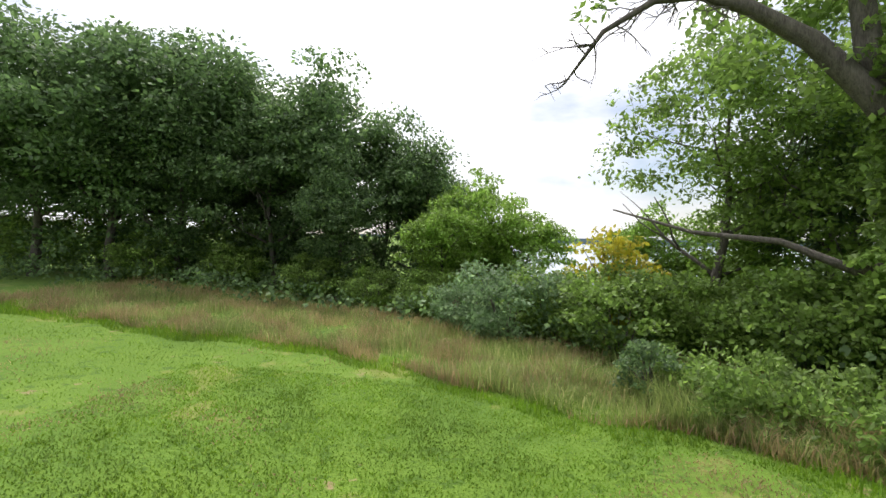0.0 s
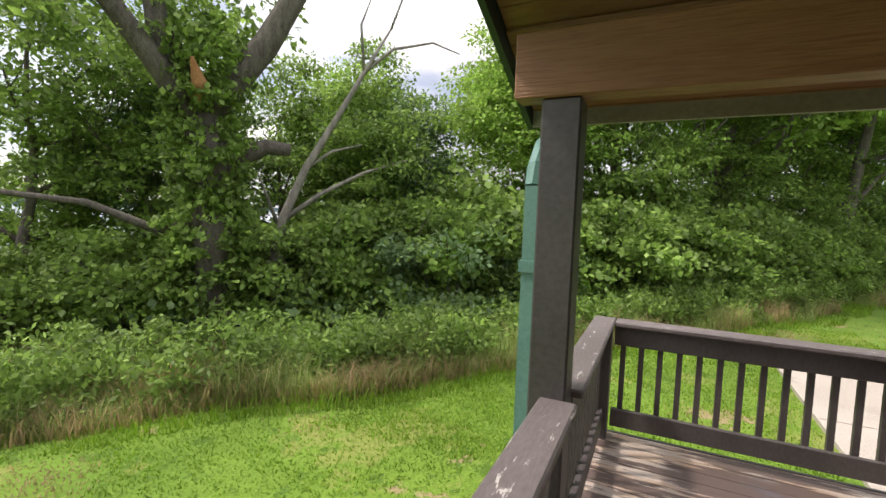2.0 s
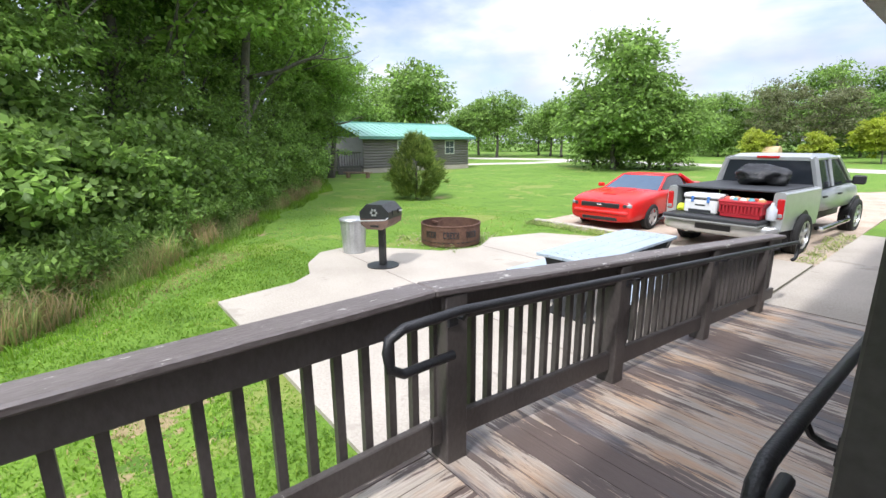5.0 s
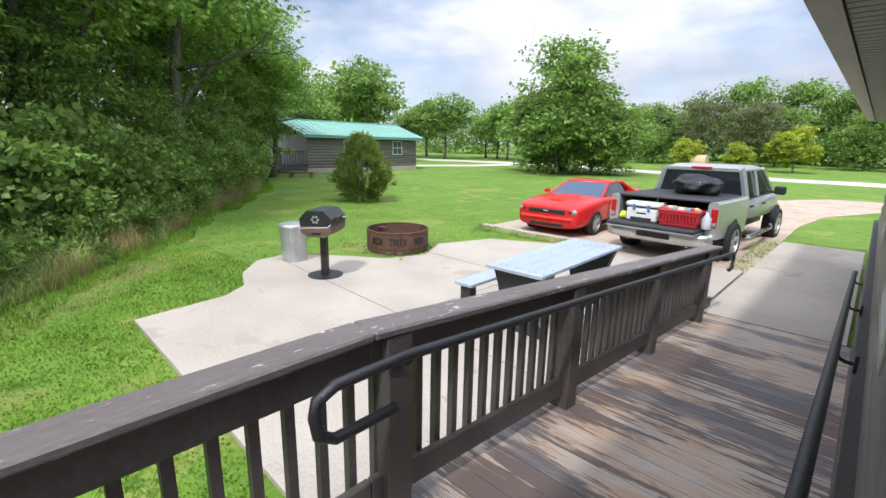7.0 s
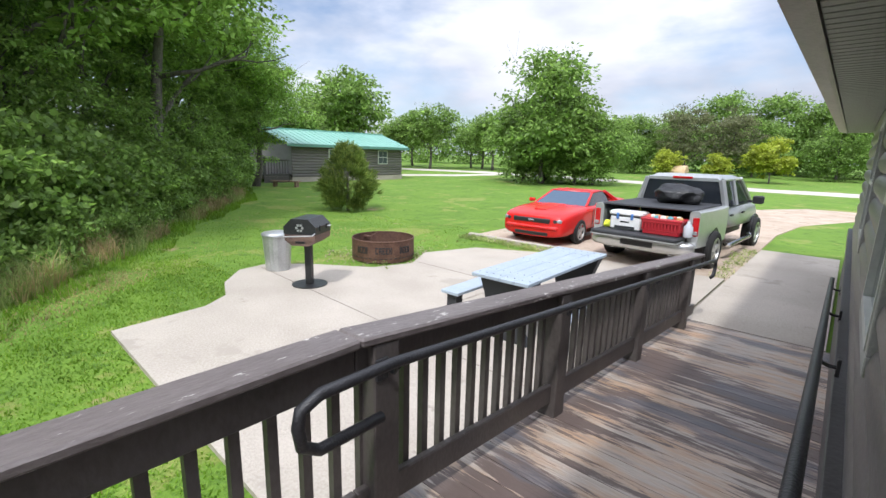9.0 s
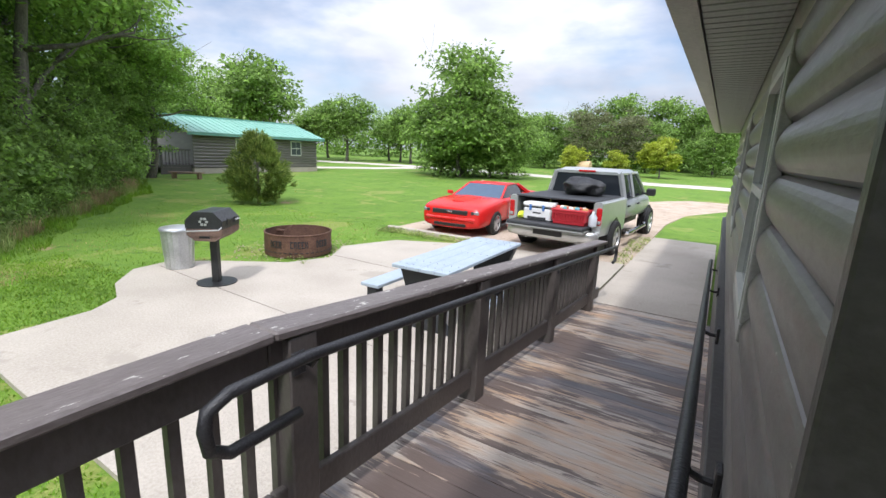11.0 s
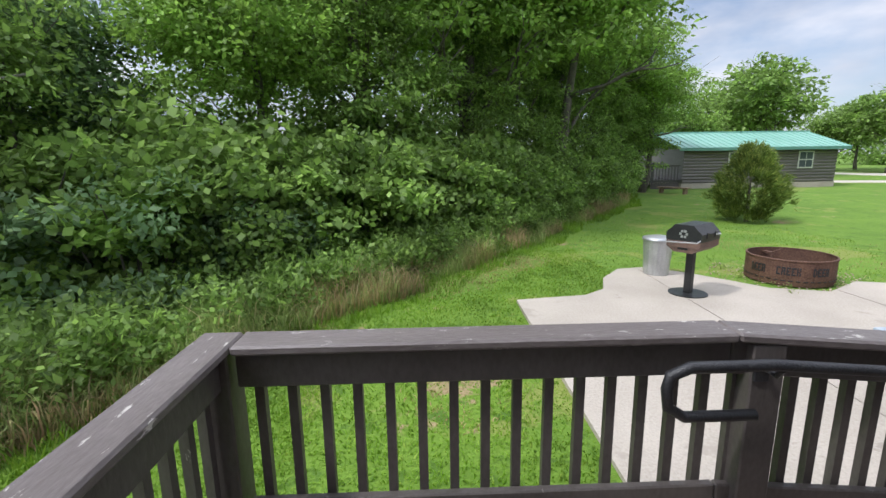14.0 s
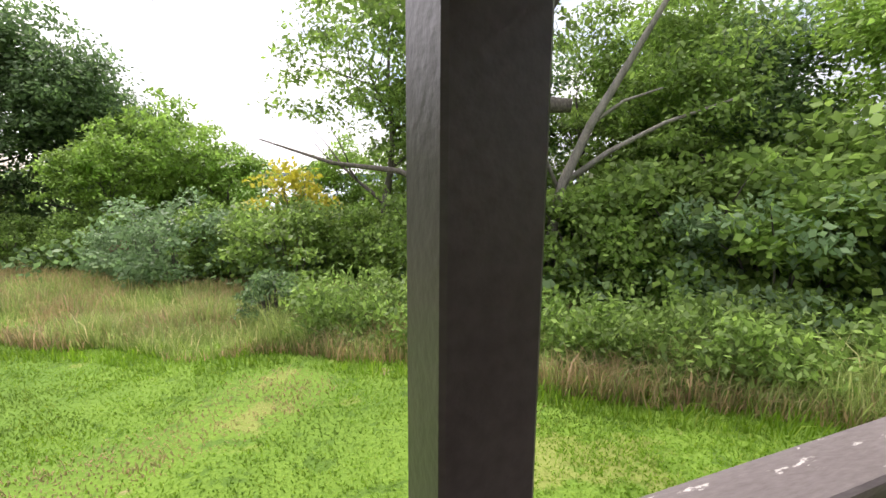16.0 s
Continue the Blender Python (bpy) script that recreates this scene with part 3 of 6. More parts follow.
# eave soffit beside the wall: narrow grey slats; wooden boards over the porch
n_slats = int((YW - 0.02 - YA) / 0.095)
for k in range(n_slats):
    y = YA + 0.02 + k * 0.095
    if k == 0:
        ob = part("soffit_slat", boxed(0, EAVE_X - 0.035 - XW - 0.02, 0, 0.080, 0, 0.015, bevel=0.004), M_SOFFIT, roof)
        slat_me = ob.data
    else:
        ob = new("soffit_slat", slat_me)
        ob.parent = roof
    ob.location = (XW + 0.02, y, EAVE_Z - 0.02)
for k in range(8):
    xa, xb = 3.05 + k * 0.073, 3.05 + k * 0.073 + 0.066
    part("soffit_board", slope_sheet(xb, EAVE_Z + PITCH * (EAVE_X - xb) , xa, EAVE_Z + PITCH * (EAVE_X - xa), 0.04, 0.055, YW, YB - 0.035), M_PORCH_WOOD, roof)
for side in (1, -1):
    for k in range(20):
        a, b = 0.15 * k, 0.15 * k + 0.143
        part("ceiling_board", slope_sheet(RIDGE_X + side * a, RZ - PITCH * a, RIDGE_X + side * b, RZ - PITCH * b, 0.06, 0.075, YW, YB - 0.035), M_PORCH_WOOD, roof)
ceiling = link_mesh("ceiling", boxed(-2.98, XW - 0.2, -10.8, YW - 0.2, 2.34, 2.38), M_SOFFIT)
tagged(ceiling, "plain cabin ceiling", "ceiling", kind="structure")
header = link_mesh("porch_header", boxed(2.93, 3.05, YW + 0.002, 1.30, 2.16, 2.42, bevel=0.006), M_PORCH_WOOD)
tagged(header, "orange-brown wooden porch header beam on its post", "beam")
header2 = link_mesh("porch_header", boxed(-2.85, -2.73, YW + 0.002, 1.30, 2.16, 2.42, bevel=0.006), M_PORCH_WOOD)
tagged(header2, "orange-brown wooden porch header beam on its post", "beam")


def porch_post(x, y):
    p = thing("porch_post", pose(x, y, DECK), "dark brown square timber porch post", "post", "porch posts")
    part("shaft", boxed(-0.078, 0.078, -0.078, 0.078, 0, 2.158 - DECK, bevel=0.008), M_CORNER, p)
    return p


porch_post(3.02, 1.11)
porch_post(-2.79, 1.11)

# green downspout past the post
ds = thing("downspout", pose(3.065, 1.232, -0.6), "ribbed green metal downspout beside the porch post", "downspout")
bm = bmesh.new()
pr = [(-0.04, -0.03), (-0.025, -0.036), (-0.01, -0.03), (0.005, -0.036), (0.02, -0.03), (0.04, -0.03), (0.04, 0.03), (-0.04, 0.03)]
prism(pr, 0.05, 2.42, bm)
part("pipe", bm, M_GREEN, ds)
part("elbow", tube([(0, 0, 2.42), (0.02, 0.0, 2.5), (0.2, 0.02, 2.62), (0.4, 0.04, 2.68), (0.54, 0.06, 2.74)], 0.042, 8), M_GREEN, ds)
part("bracket", boxed(-0.05, 0.05, -0.045, 0.04, 2.05, 2.10), M_GREEN, ds)

# newel by the cabin corner
nw = thing("newel_post", pose(3.06, -0.46, DECK), "short brown newel post with a flat cap by the cabin corner", "post")
part("shaft", boxed(-0.075, 0.075, -0.075, 0.075, 0, 0.85, bevel=0.005), M_RAIL, nw)
part("cap", boxed(-0.095, 0.095, -0.095, 0.095, 0.85, 0.89, bevel=0.008), M_CORNER, nw)

# ---- rails ----
CAP = 0.95


def rail_run(name, length, label, slope=0.0, balusters=True, step=0.118, skip=()):
    """A rail along +x from its base; inside faces -y; its floor at z = 0, cap at 0.9, falling by slope a metre."""
    r = thing(name, pose(0, 0, 0), label, "railing", "porch railing")

    def bar(y0, y1, z0, z1, a=0.0, b=length, bev=0.006):
        bm = bmesh.new()
        box(bm, a, b, y0, y1, z0, z1, bevel=bev)
        for v in bm.verts:
            v.co.z -= slope * v.co.x
        return bm

    part("cap", bar(-0.078, 0.078, 0.862, 0.90, bev=0.009), M_CAP, r, "scuffed brown cap with paint chips")
    part("top_rail", bar(-0.035, 0.003, 0.72, 0.860), M_RAIL, r)
    part("bottom_rail", bar(-0.035, 0.003, 0.10, 0.235), M_RAIL, r)
    n = int(length / step)
    me = None
    for k in range(n):
        x = (k + 0.5) * length / n
        if me is None:
            ob = part("baluster", boxed(-0.018, 0.018, 0.004, 0.038, 0.12, 0.80), M_RAIL, r)
            me = ob.data
        else:
            ob = new("baluster", me)
            ob.parent = r
        ob.location = (x, 0, -slope * x)
    return r


XR, YR = 4.67, 1.06  # centre lines of the side rail and of the front rail
SLOPE = 0.0895
front_a = rail_run("porch_railing", 2.95 + 2.72, "brown wooden porch railing with square balusters along the front")
front_a.matrix_world = pose(-2.72, YR, DECK)
front_b = rail_run("porch_railing", XR + 0.078 - 3.09, "short brown wooden porch railing between post and corner")
front_b.matrix_world = pose(3.09, YR, DECK)
side_a = rail_run("porch_railing", YR - 0.082 + 0.885, "brown wooden porch railing beside the worn deck")
side_a.matrix_world = pose(XR, YR - 0.082, DECK, 0, 0, -90)
ramp_r = rail_run("ramp_railing", 5.36, "brown wooden ramp railing sloping down to the walk", SLOPE)
ramp_r.matrix_world = pose(XR, -0.888, DECK, 0, 0, -90)


def rail_post(x, y, base, top, name="rail_post"):
    p = thing(name, pose(x, y, base), "square brown timber rail post", "post", "rail posts")
    part("shaft", boxed(-0.065, 0.065, -0.065, 0.065, 0, top - base, bevel=0.006), M_RAIL, p)
    return p


def ramp_z(y):
    return DECK - SLOPE * max(0.0, -0.95 - y)


rail_post(XR - 0.0, YR - 0.0, -0.5, 0.91)
rail_post(XR - 0.008, -1.01, -0.5, 0.90)
for y in (-2.52, -4.1, -5.72):
    rail_post(XR - 0.008, y, -0.5, ramp_z(y) + 0.855)
tube_m = M_TUBE


def handrail(x, y0, y1, wall):
    h = thing("handrail", pose(x, 0, 0), "black round steel handrail " + ("on the cabin wall" if wall else "on the ramp railing"), "handrail", "ramp handrails")

    def hz(y):
        return ramp_z(y) + 0.82 if y < -0.95 else DECK + 0.82
    pts = [(0, y0 - 0.30, hz(y0) - 0.19), (0, y0 - 0.04, hz(y0) - 0.19), (0, y0 + 0.02, hz(y0) - 0.15), (0, y0 + 0.03, hz(y0) - 0.08), (0, y0 + 0.02, hz(y0) - 0.03), (0, y0 - 0.05, hz(y0))]
    for k in range(12):
        y = y0 - 0.35 + (y1 - y0 + 0.35) * k / 11
        pts.append((0, y, hz(y)))
    pts += [(0, y1 - 0.06, hz(y1) - 0.04), (0, y1 - 0.07, hz(y1) - 0.12), (0, y1 - 0.02, hz(y1) - 0.2), (0, y1 + 0.1, hz(y1) - 0.2)]
    part("tube", tube(pts, 0.021, 10), M_TUBE, h, smooth=True)
    s = -1 if wall else 1
    for y in (y0 - 0.38, y0 - 1.95, y0 - 3.5, y0 - 5.1):
        part("bracket", tube([(0, y, hz(y) - 0.02), (s * 0.02, y, hz(y) - 0.06), (s * 0.05, y, hz(y) - 0.07), (s * 0.09, y, hz(y) - 0.07)] if wall else [(0, y, hz(y) - 0.02), (s * 0.02, y, hz(y) - 0.05), (s * 0.105, y, hz(y) - 0.05)], 0.011, 6), M_TUBE, h)
        part("flange", boxed(s * (0.085 if wall else 0.095) - 0.008, s * (0.085 if wall else 0.095) + 0.008, y - 0.03, y + 0.03, hz(y) - 0.11, hz(y) - 0.02, bevel=0.004), M_TUBE, h)
    return h


handrail(4.50, -0.60, -6.35, False)
handrail(3.37, -0.80, -6.3, True)

# ---- deck boards ----
frame_deck = link_mesh("floor", boxed(-3.0, 4.76, YW + 0.0, 1.13, -0.12, DECK - 0.032), M_CORNER)
tagged(frame_deck, "worn brown painted wooden porch deck", "deck", kind="structure")
BW = 0.14


def seam(x):
    """Where the porch boards give way to the ramp boards."""
    return YW + 0.002 if x < XW else -0.925


k, x = 0, -2.98
while x < 4.74:
    x2 = min(x + BW - 0.005, 4.75)
    ya, yb = seam(x), seam(x2)
    ya = yb = max(ya, yb)
    ob = part("board", prism([(0, ya), (x2 - x, yb), (x2 - x, 1.125), (0, 1.125)], 0, 0.03), M_BOARD_Y, frame_deck)
    ob.location = (x, 0, DECK - 0.03)
    x += BW
ramp = link_mesh("floor_ramp", slope_sheet(0, 0, 5.28, -5.28 * SLOPE, -0.14, -0.034, -0.72, 0.72), M_CORNER)
ramp.matrix_world = pose(3.98, -0.95, DECK, 0, 0, -90)
tagged(ramp, "worn brown painted wooden ramp boards", "ramp", kind="structure")
y = -0.932
while y > -6.18:
    y2 = y - BW + 0.005
    pts = [(XW + 0.03, y2), (4.75, y2), (4.75, y), (XW + 0.03, y)]
    bm = prism(pts, -0.03, 0.0)
    for v in bm.verts:
        v.co.z += ramp_z(v.co.y)
    ob = part("board", bm, M_BOARD_X, ramp)
    ob.matrix_parent_inverse = ramp.matrix_basis.inverted()
    y -= BW
pads = link_mesh("floor_landing", boxed(3.23, 4.76, -0.96, YW - 0.002, -0.12, DECK - 0.034), M_CORNER)
tagged(pads, "timber frame under the landing", "deck", kind="structure")
skirt2 = link_mesh("trim_deck_edge", boxed(4.762, 4.79, -0.95, 1.13, -0.18, DECK), M_CORNER)
tagged(skirt2, "brown deck edge board", "trim", kind="structure")

# ---- plants ----


def leaf_cloud(rng, centres, spread, per, size, droop=0.0, aspect=0.55, flat=0.62):
    """Diamond leaves scattered round centres; returns vertices and quads."""
    n = len(centres) * per
    c = np.repeat(centres, per, 0)
    s = np.repeat(spread, per) if np.ndim(spread) else spread
    off = rng.normal(size=(n, 3))
    off /= np.linalg.norm(off, axis=1)[:, None]
    off *= (rng.random(n) ** 0.45 * s)[:, None]
    off[:, 2] *= flat
    off[:, 2] -= flat * 0.35 * (off[:, 0] ** 2 + off[:, 1] ** 2) / (s + 1e-6)
    p = c + off
    d = off * 0.8 + rng.normal(size=(n, 3)) * 0.35
    d[:, 2] -= droop * np.abs(rng.normal(size=n)) * 0.4
    d /= np.linalg.norm(d, axis=1)[:, None] + 1e-9
    up = rng.normal(size=(n, 3)) * 0.55 + np.array([0, 0, 1.0])
    w = np.cross(d, up)
    w /= np.linalg.norm(w, axis=1)[:, None] + 1e-9
    ln = (size * (0.6 + 0.8 * rng.random(n)))[:, None]
    v = np.stack([p - d * ln * 0.5, p + w * ln * aspect * 0.5 - d * ln * 0.05, p + d * ln * 0.5, p - w * ln * aspect * 0.5 - d * ln * 0.05], 1).reshape(-1, 3)
    f = np.arange(4 * n).reshape(-1, 4)
    return v, f


def limb(rng, bm, p, d, length, r, depth, tips, sides=6, lift=0.12):
    """One limb and its branches; collects the tips."""
    pts, rad = [p.copy()], [r]
    steps = 4
    for k in range(steps):
        d = (d + Vector(rng.normal(size=3) * 0.16) + Vector((0, 0, lift * (0.6 if depth else 1)))).normalized()
        p = p + d * (length / steps)
        pts.append(p.copy())
        rad.append(max(r * (1 - 0.62 * (k + 1) / steps), 0.006))
    tube(pts, rad, sides, bm)
    tips.append(np.array(pts[-1]))
    tips.append(np.array(pts[-2]))
    if depth:
        for k in range(3):
            i = 1 + k if k < 3 else 3
            a = rng.random() * math.tau
            out = (d + Vector((math.cos(a), math.sin(a), 0.15)) * 1.0).normalized()
            limb(rng, bm, pts[min(i + 1, steps)].copy(), out, length * (0.62 + 0.15 * rng.random()), rad[min(i + 1, steps)] * 0.75, depth - 1, tips, 5, lift)


def make_tree(seed, h, r, leaves, clear=0.2, n_clumps=260, per=48, leaf=0.2, name="tree", label="", bark=None, trunk_r=None, lean=(0, 0), clump=0.95):
    """A tapered trunk with limbs and a crown of small leaves in uneven clumps."""
    rng = np.random.default_rng(seed)
    t = thing(name, pose(0, 0, 0), label, "tree")
    tr = trunk_r or h * 0.018
    bm, tips = bmesh.new(), []
    pts, rad, p = [], [], Vector((0, 0, -0.3))
    for k in range(7):
        pts.append(p.copy())
        rad.append(tr * (1.25 if k == 0 else 1.0) * (1 - 0.13 * k))
        p = p + Vector((rng.normal() * 0.12 + lean[0] * h / 7, rng.normal() * 0.12 + lean[1] * h / 7, h * 0.72 / 6))
    tube(pts, rad, 9, bm)
    for k in range(9):
        i = 2 + k // 2 if k < 8 else 6
        i = min(i, 6)
        a = k * 2.4 + rng.random()
        limb(rng, bm, pts[i].copy(), Vector((math.cos(a), math.sin(a), 0.45)).normalized(), r * (0.5 + 0.16 * rng.random()), rad[i] * 0.55, 1, tips)
    part("trunk", bm, bark or M_BARK, t, smooth=True)
    tips = np.array(tips)
    # sprays of leaves on the outside of a few large lobes, with gaps between them
    lobes = []
    while len(lobes) < 15:
        u = rng.normal(size=3) * np.array([1, 1, 1.25])
        u = u / np.linalg.norm(u) * (0.38 + 0.32 * rng.random())
        lobes.append((u, 0.32 + 0.16 * rng.random()))
    c = []
    while len(c) < n_clumps:
        lc, lr = lobes[int(rng.integers(len(lobes)))]
        u = rng.normal(size=3)
        u[2] = abs(u[2]) * 0.9 if rng.random() < 0.5 else u[2]
        q = lc + u / np.linalg.norm(u) * lr * (0.72 + 0.36 * rng.random())
        if np.linalg.norm(q) < 1.08:
            c.append(q)
    c = np.array(c)
    zc = h * (1 + clear) / 2
    taper = 1 - 0.3 * np.clip(c[:, 2], 0, 1)
    centres = np.stack([c[:, 0] * r * taper + lean[0] * h * 0.5, c[:, 1] * r * taper + lean[1] * h * 0.5, zc + c[:, 2] * h * (1 - clear) / 2], 1)
    inner = np.array([lc for lc, lr in lobes])
    inner = np.stack([inner[:, 0] * r, inner[:, 1] * r, zc + inner[:, 2] * h * (1 - clear) / 2], 1)
    tips = tips[(tips[:, 2] < h * 0.86) & (np.hypot(tips[:, 0], tips[:, 1]) < r)]
    centres = np.concatenate([centres, tips[rng.permutation(len(tips))[:n_clumps // 8]], np.repeat(inner, 2, 0)])
    v, f = leaf_cloud(rng, centres, (0.65 + 0.7 * rng.random(len(centres))) * clump * r / 4.5, per, leaf, 0.5, flat=0.42)
    raw_mesh("crown", v, f, leaves, t)
    return t


def make_shrub(seed, h, r, leaves, n_clumps=70, per=46, leaf=0.12, name="shrub", label="", aspect=0.6):
    rng = np.random.default_rng(seed)
    t = thing(name, pose(0, 0, 0), label, "shrub")
    bm = bmesh.new()
    c = []
    for k in range(9):
        a, rr = rng.random() * math.tau, r * (0.3 + 0.6 * rng.random())
        top = Vector((math.cos(a) * rr, math.sin(a) * rr, h * (0.55 + 0.35 * rng.random())))
        tube([(0.1 * math.cos(a), 0.1 * math.sin(a), -0.1), top * 0.5 + Vector((0, 0, 0.15 * h)), top], [0.02, 0.014, 0.006], 5, bm)
        c.append(np.array(top))
    part("stem", bm, M_BARK, t)
    while len(c) < n_clumps:
        u = rng.normal(size=3)
        u = u / np.linalg.norm(u) * (0.5 + 0.5 * rng.random() ** 0.5)
        lump = 1 + 0.28 * noise.noise((u[0] * 2 + seed, u[1] * 2, u[2] * 2))
        z = h * 0.5 + u[2] * h * 0.5 * lump
        c.append(np.array([u[0] * r * lump, u[1] * r * lump, max(z, 0.12)]))
    v, f = leaf_cloud(rng, np.array(c), 0.25 * (r + h) / 2, per, leaf, 0.3, aspect, flat=0.45)
    raw_mesh("leaf_mass", v, f, leaves, t)
    return t


def put(proto, x, y, scale=1.0, turn=0.0, label="", group="", dz=0.0, sz=1.0):
    """A copy of a plant standing on the ground at (x, y)."""
    m = pose(x, y, float(ground_z(x, y)) + dz, 0, 0, turn)
    ob = copy_thing(proto, m)
    ob.scale = (scale, scale, scale * sz)
    return tagged(ob, label, "", group)


def place(proto, x, y, scale=1.0, turn=0.0, group="", sz=1.0):
    """The plant itself, standing on the ground at (x, y)."""
    proto.matrix_basis = pose(x, y, float(ground_z(x, y)), 0, 0, turn)
    proto.scale = (scale, scale, scale * sz)
    return tagged(proto, "", "", group)


WOODS_N, WOODS_E, FARTREES = "trees of the dark north wood", "trees of the east wood", "far trees beyond the lawn"
t_dark = make_tree(11, 12, 4.8, L_DARK, 0.03, 200, 84, 0.23, clump=1.15, label="dense dark green tree at the edge of the wood")
t_dark2 = make_tree(12, 11, 3.6, L_DARK, 0.0, 190, 78, 0.22, clump=1.2, label="dense dark green tree with a pointed crown")
t_mid = make_tree(13, 13, 4.8, L_LIGHT, 0.20, 170, 110, 0.21, clump=1.15, trunk_r=0.27, label="tall leafy green tree in the wood")
t_mid2 = make_tree(14, 12, 4.2, L_MID, 0.02, 150, 96, 0.21, clump=1.15, label="broad green tree with leaves to low down")
t_light = make_tree(15, 7, 2.8, L_LIGHT, -0.02, 140, 76, 0.19, clump=1.2, label="light green young tree at the wood edge")
t_thin = make_tree(16, 11, 4.6, L_MID, 0.25, 150, 62, 0.18, label="airy tree with thin drooping sprays of leaves", clump=0.85)
t_far = make_tree(27, 11, 4.9, L_MID, -0.06, 230, 44, 0.36, label="rounded green tree at the far side of the lawn", clump=1.3)
t_stem = make_tree(28, 10, 4.6, L_MID, 0.20, 150, 44, 0.36, trunk_r=0.22, label="green tree on a clear trunk beyond the lawn", clump=1.25)
t_brown = make_tree(18, 9, 4.4, L_BROWNISH, 0.12, 130, 34, 0.28, label="half-bare brownish tree beyond the road", clump=0.9)

place(t_dark, -21.2, 18.6, 1.08, 10, WOODS_N)
for x, y, s, a in ((-17.8, 19.3, 1.04, 80), (-15.4, 21.2, 1.1, 150), (-22.5, 23.5, 1.1, 200), (-12.6, 22.1, 0.95, 260), (-27, 21, 1.0, 30), (-19.5, 24, 1.1, 300)):
    put(t_dark, x, y, s, a, group=WOODS_N)
place(t_dark2, -8.3, 22.6, 1.1, 0, WOODS_N)
for x, y, s, a in ((-5.4, 22.2, 0.88, 70), (-3.4, 21.4, 0.78, 160), (-10.3, 20.4, 0.85, 220), (-6.8, 19.4, 0.62, 10), (-14.2, 19.2, 0.75, 100), (-11.6, 24, 1.0, 40), (-2.2, 24, 0.7, 300)):
    put(t_dark2, x, y, s, a, group=WOODS_N)
place(t_light, -0.9, 20.6, 0.98, 0, WOODS_N)
for x, y, s, a in ((1.2, 19.6, 0.78, 190), (-1.9, 18.2, 0.72, 75), (5.2, 15.6, 0.62, 33), (7.5, 14.5, 0.7, 250)):
    put(t_light, x, y, s, a, group=WOODS_N)
place(t_thin, 5.9, 13.0, 0.80, 0, WOODS_N)
put(t_thin, 8.0, 12.4, 0.72, 230, group=WOODS_N)
place(t_mid, 13.9, 4.4, 0.62, 0, WOODS_E)
for x, y, s, a in ((16.4, 1.6, 1.0, 100), (19.3, -1.4, 1.02, 190), (21.5, -4.8, 1.0, 260), (24.8, -5.0, 1.05, 20), (28.5, -8.2, 1.0, 140), (22, 2.5, 1.15, 50), (27, -1.5, 1.15, 220), (33, -5.0, 1.1, 90), (13.5, 10.5, 0.62, 170), (29.6, -12.4, 0.74, 310), (17.6, 5.5, 0.75, 15)):
    put(t_mid, x, y, s, a, group=WOODS_E)
place(t_mid2, 11.4, 7.6, 0.58, 0, WOODS_E)
for x, y, s, a in ((14.8, 1.6, 0.55, 80), (18.2, -1.0, 0.58, 160), (20.4, -3.2, 0.62, 240), (23.6, -5.9, 0.6, 300), (27.2, -8.2, 0.62, 45), (29.2, -11.0, 0.66, 120), (33.0, -12.6, 0.7, 200), (10.2, 9.8, 0.55, 210)):
    put(t_mid2, x, y, s, a, group=WOODS_E)
for x, y, s, a in ((9.4, 12.6, 0.6, 300), (13.4, 8.4, 0.6, 20)):
    put(t_dark, x, y, s, a, group=WOODS_E)
# across the lawn: the big tree by the road, the trees behind the cabin, the wood beyond the road
place(t_far, 21.2, -31.2, 0.98, 0, FARTREES)
for x, y, s, a in ((19.2, -32.4, 0.62, 200), (17.9, -33.0, 0.55, 290), (23.6, -32.2, 0.62, 130), (22.2, -33.6, 0.8, 60), (54.4, -31.6, 0.95, 140), (23.2, -56.6, 0.70, 110),
                   (16.4, -70.0, 1.05, 210), (10.6, -68.6, 0.98, 230), (6.1, -66.0, 0.85, 250), (1.5, -64.0, 0.8, 280), (22.5, -70.0, 0.85, 330), (-4, -62, 0.9, 15), (-10, -60, 0.9, 55), (-17, -58, 0.9, 135), (11.5, -58.5, 0.62, 70), (20.5, -60.0, 0.66, 310), (4.5, -57.0, 0.6, 20), (28, -62, 0.66, 100), (30, -70, 0.8, 175), (44, -21, 0.9, 255), (58, -26, 1.0, 300)):
    put(t_far, x, y, s, a, group=FARTREES)
place(t_stem, 45.4, -30.6, 1.2, 0, FARTREES)
for x, y, s, a in ((44.9, -43.3, 0.92, 60), (50.6, -43.1, 0.74, 120), (44.5, -51.6, 0.74, 200), (37.4, -47.0, 0.80, 290), (41.0, -49.5, 0.7, 20), (33.5, -54.0, 0.78, 160), (54.0, -49.0, 0.85, 250), (60, -40, 0.95, 330)):
    put(t_stem, x, y, s, a, group=FARTREES)
place(t_brown, 17.2, -54.2, 0.85, 0, FARTREES)
put(t_brown, 13.2, -54.5, 0.78, 120, group=FARTREES)
place_y = make_tree(19, 5, 2.4, L_YELLOWGREEN, 0.05, 110, 50, 0.28, label="yellow-green low tree beyond the road", clump=1.2)
place(place_y, 8.7, -47.7, 0.86, 0, FARTREES)
put(place_y, 16.0, -45.0, 0.62, 90, group=FARTREES)
put(place_y, 12.6, -46.4, 0.55, 190, group=FARTREES)

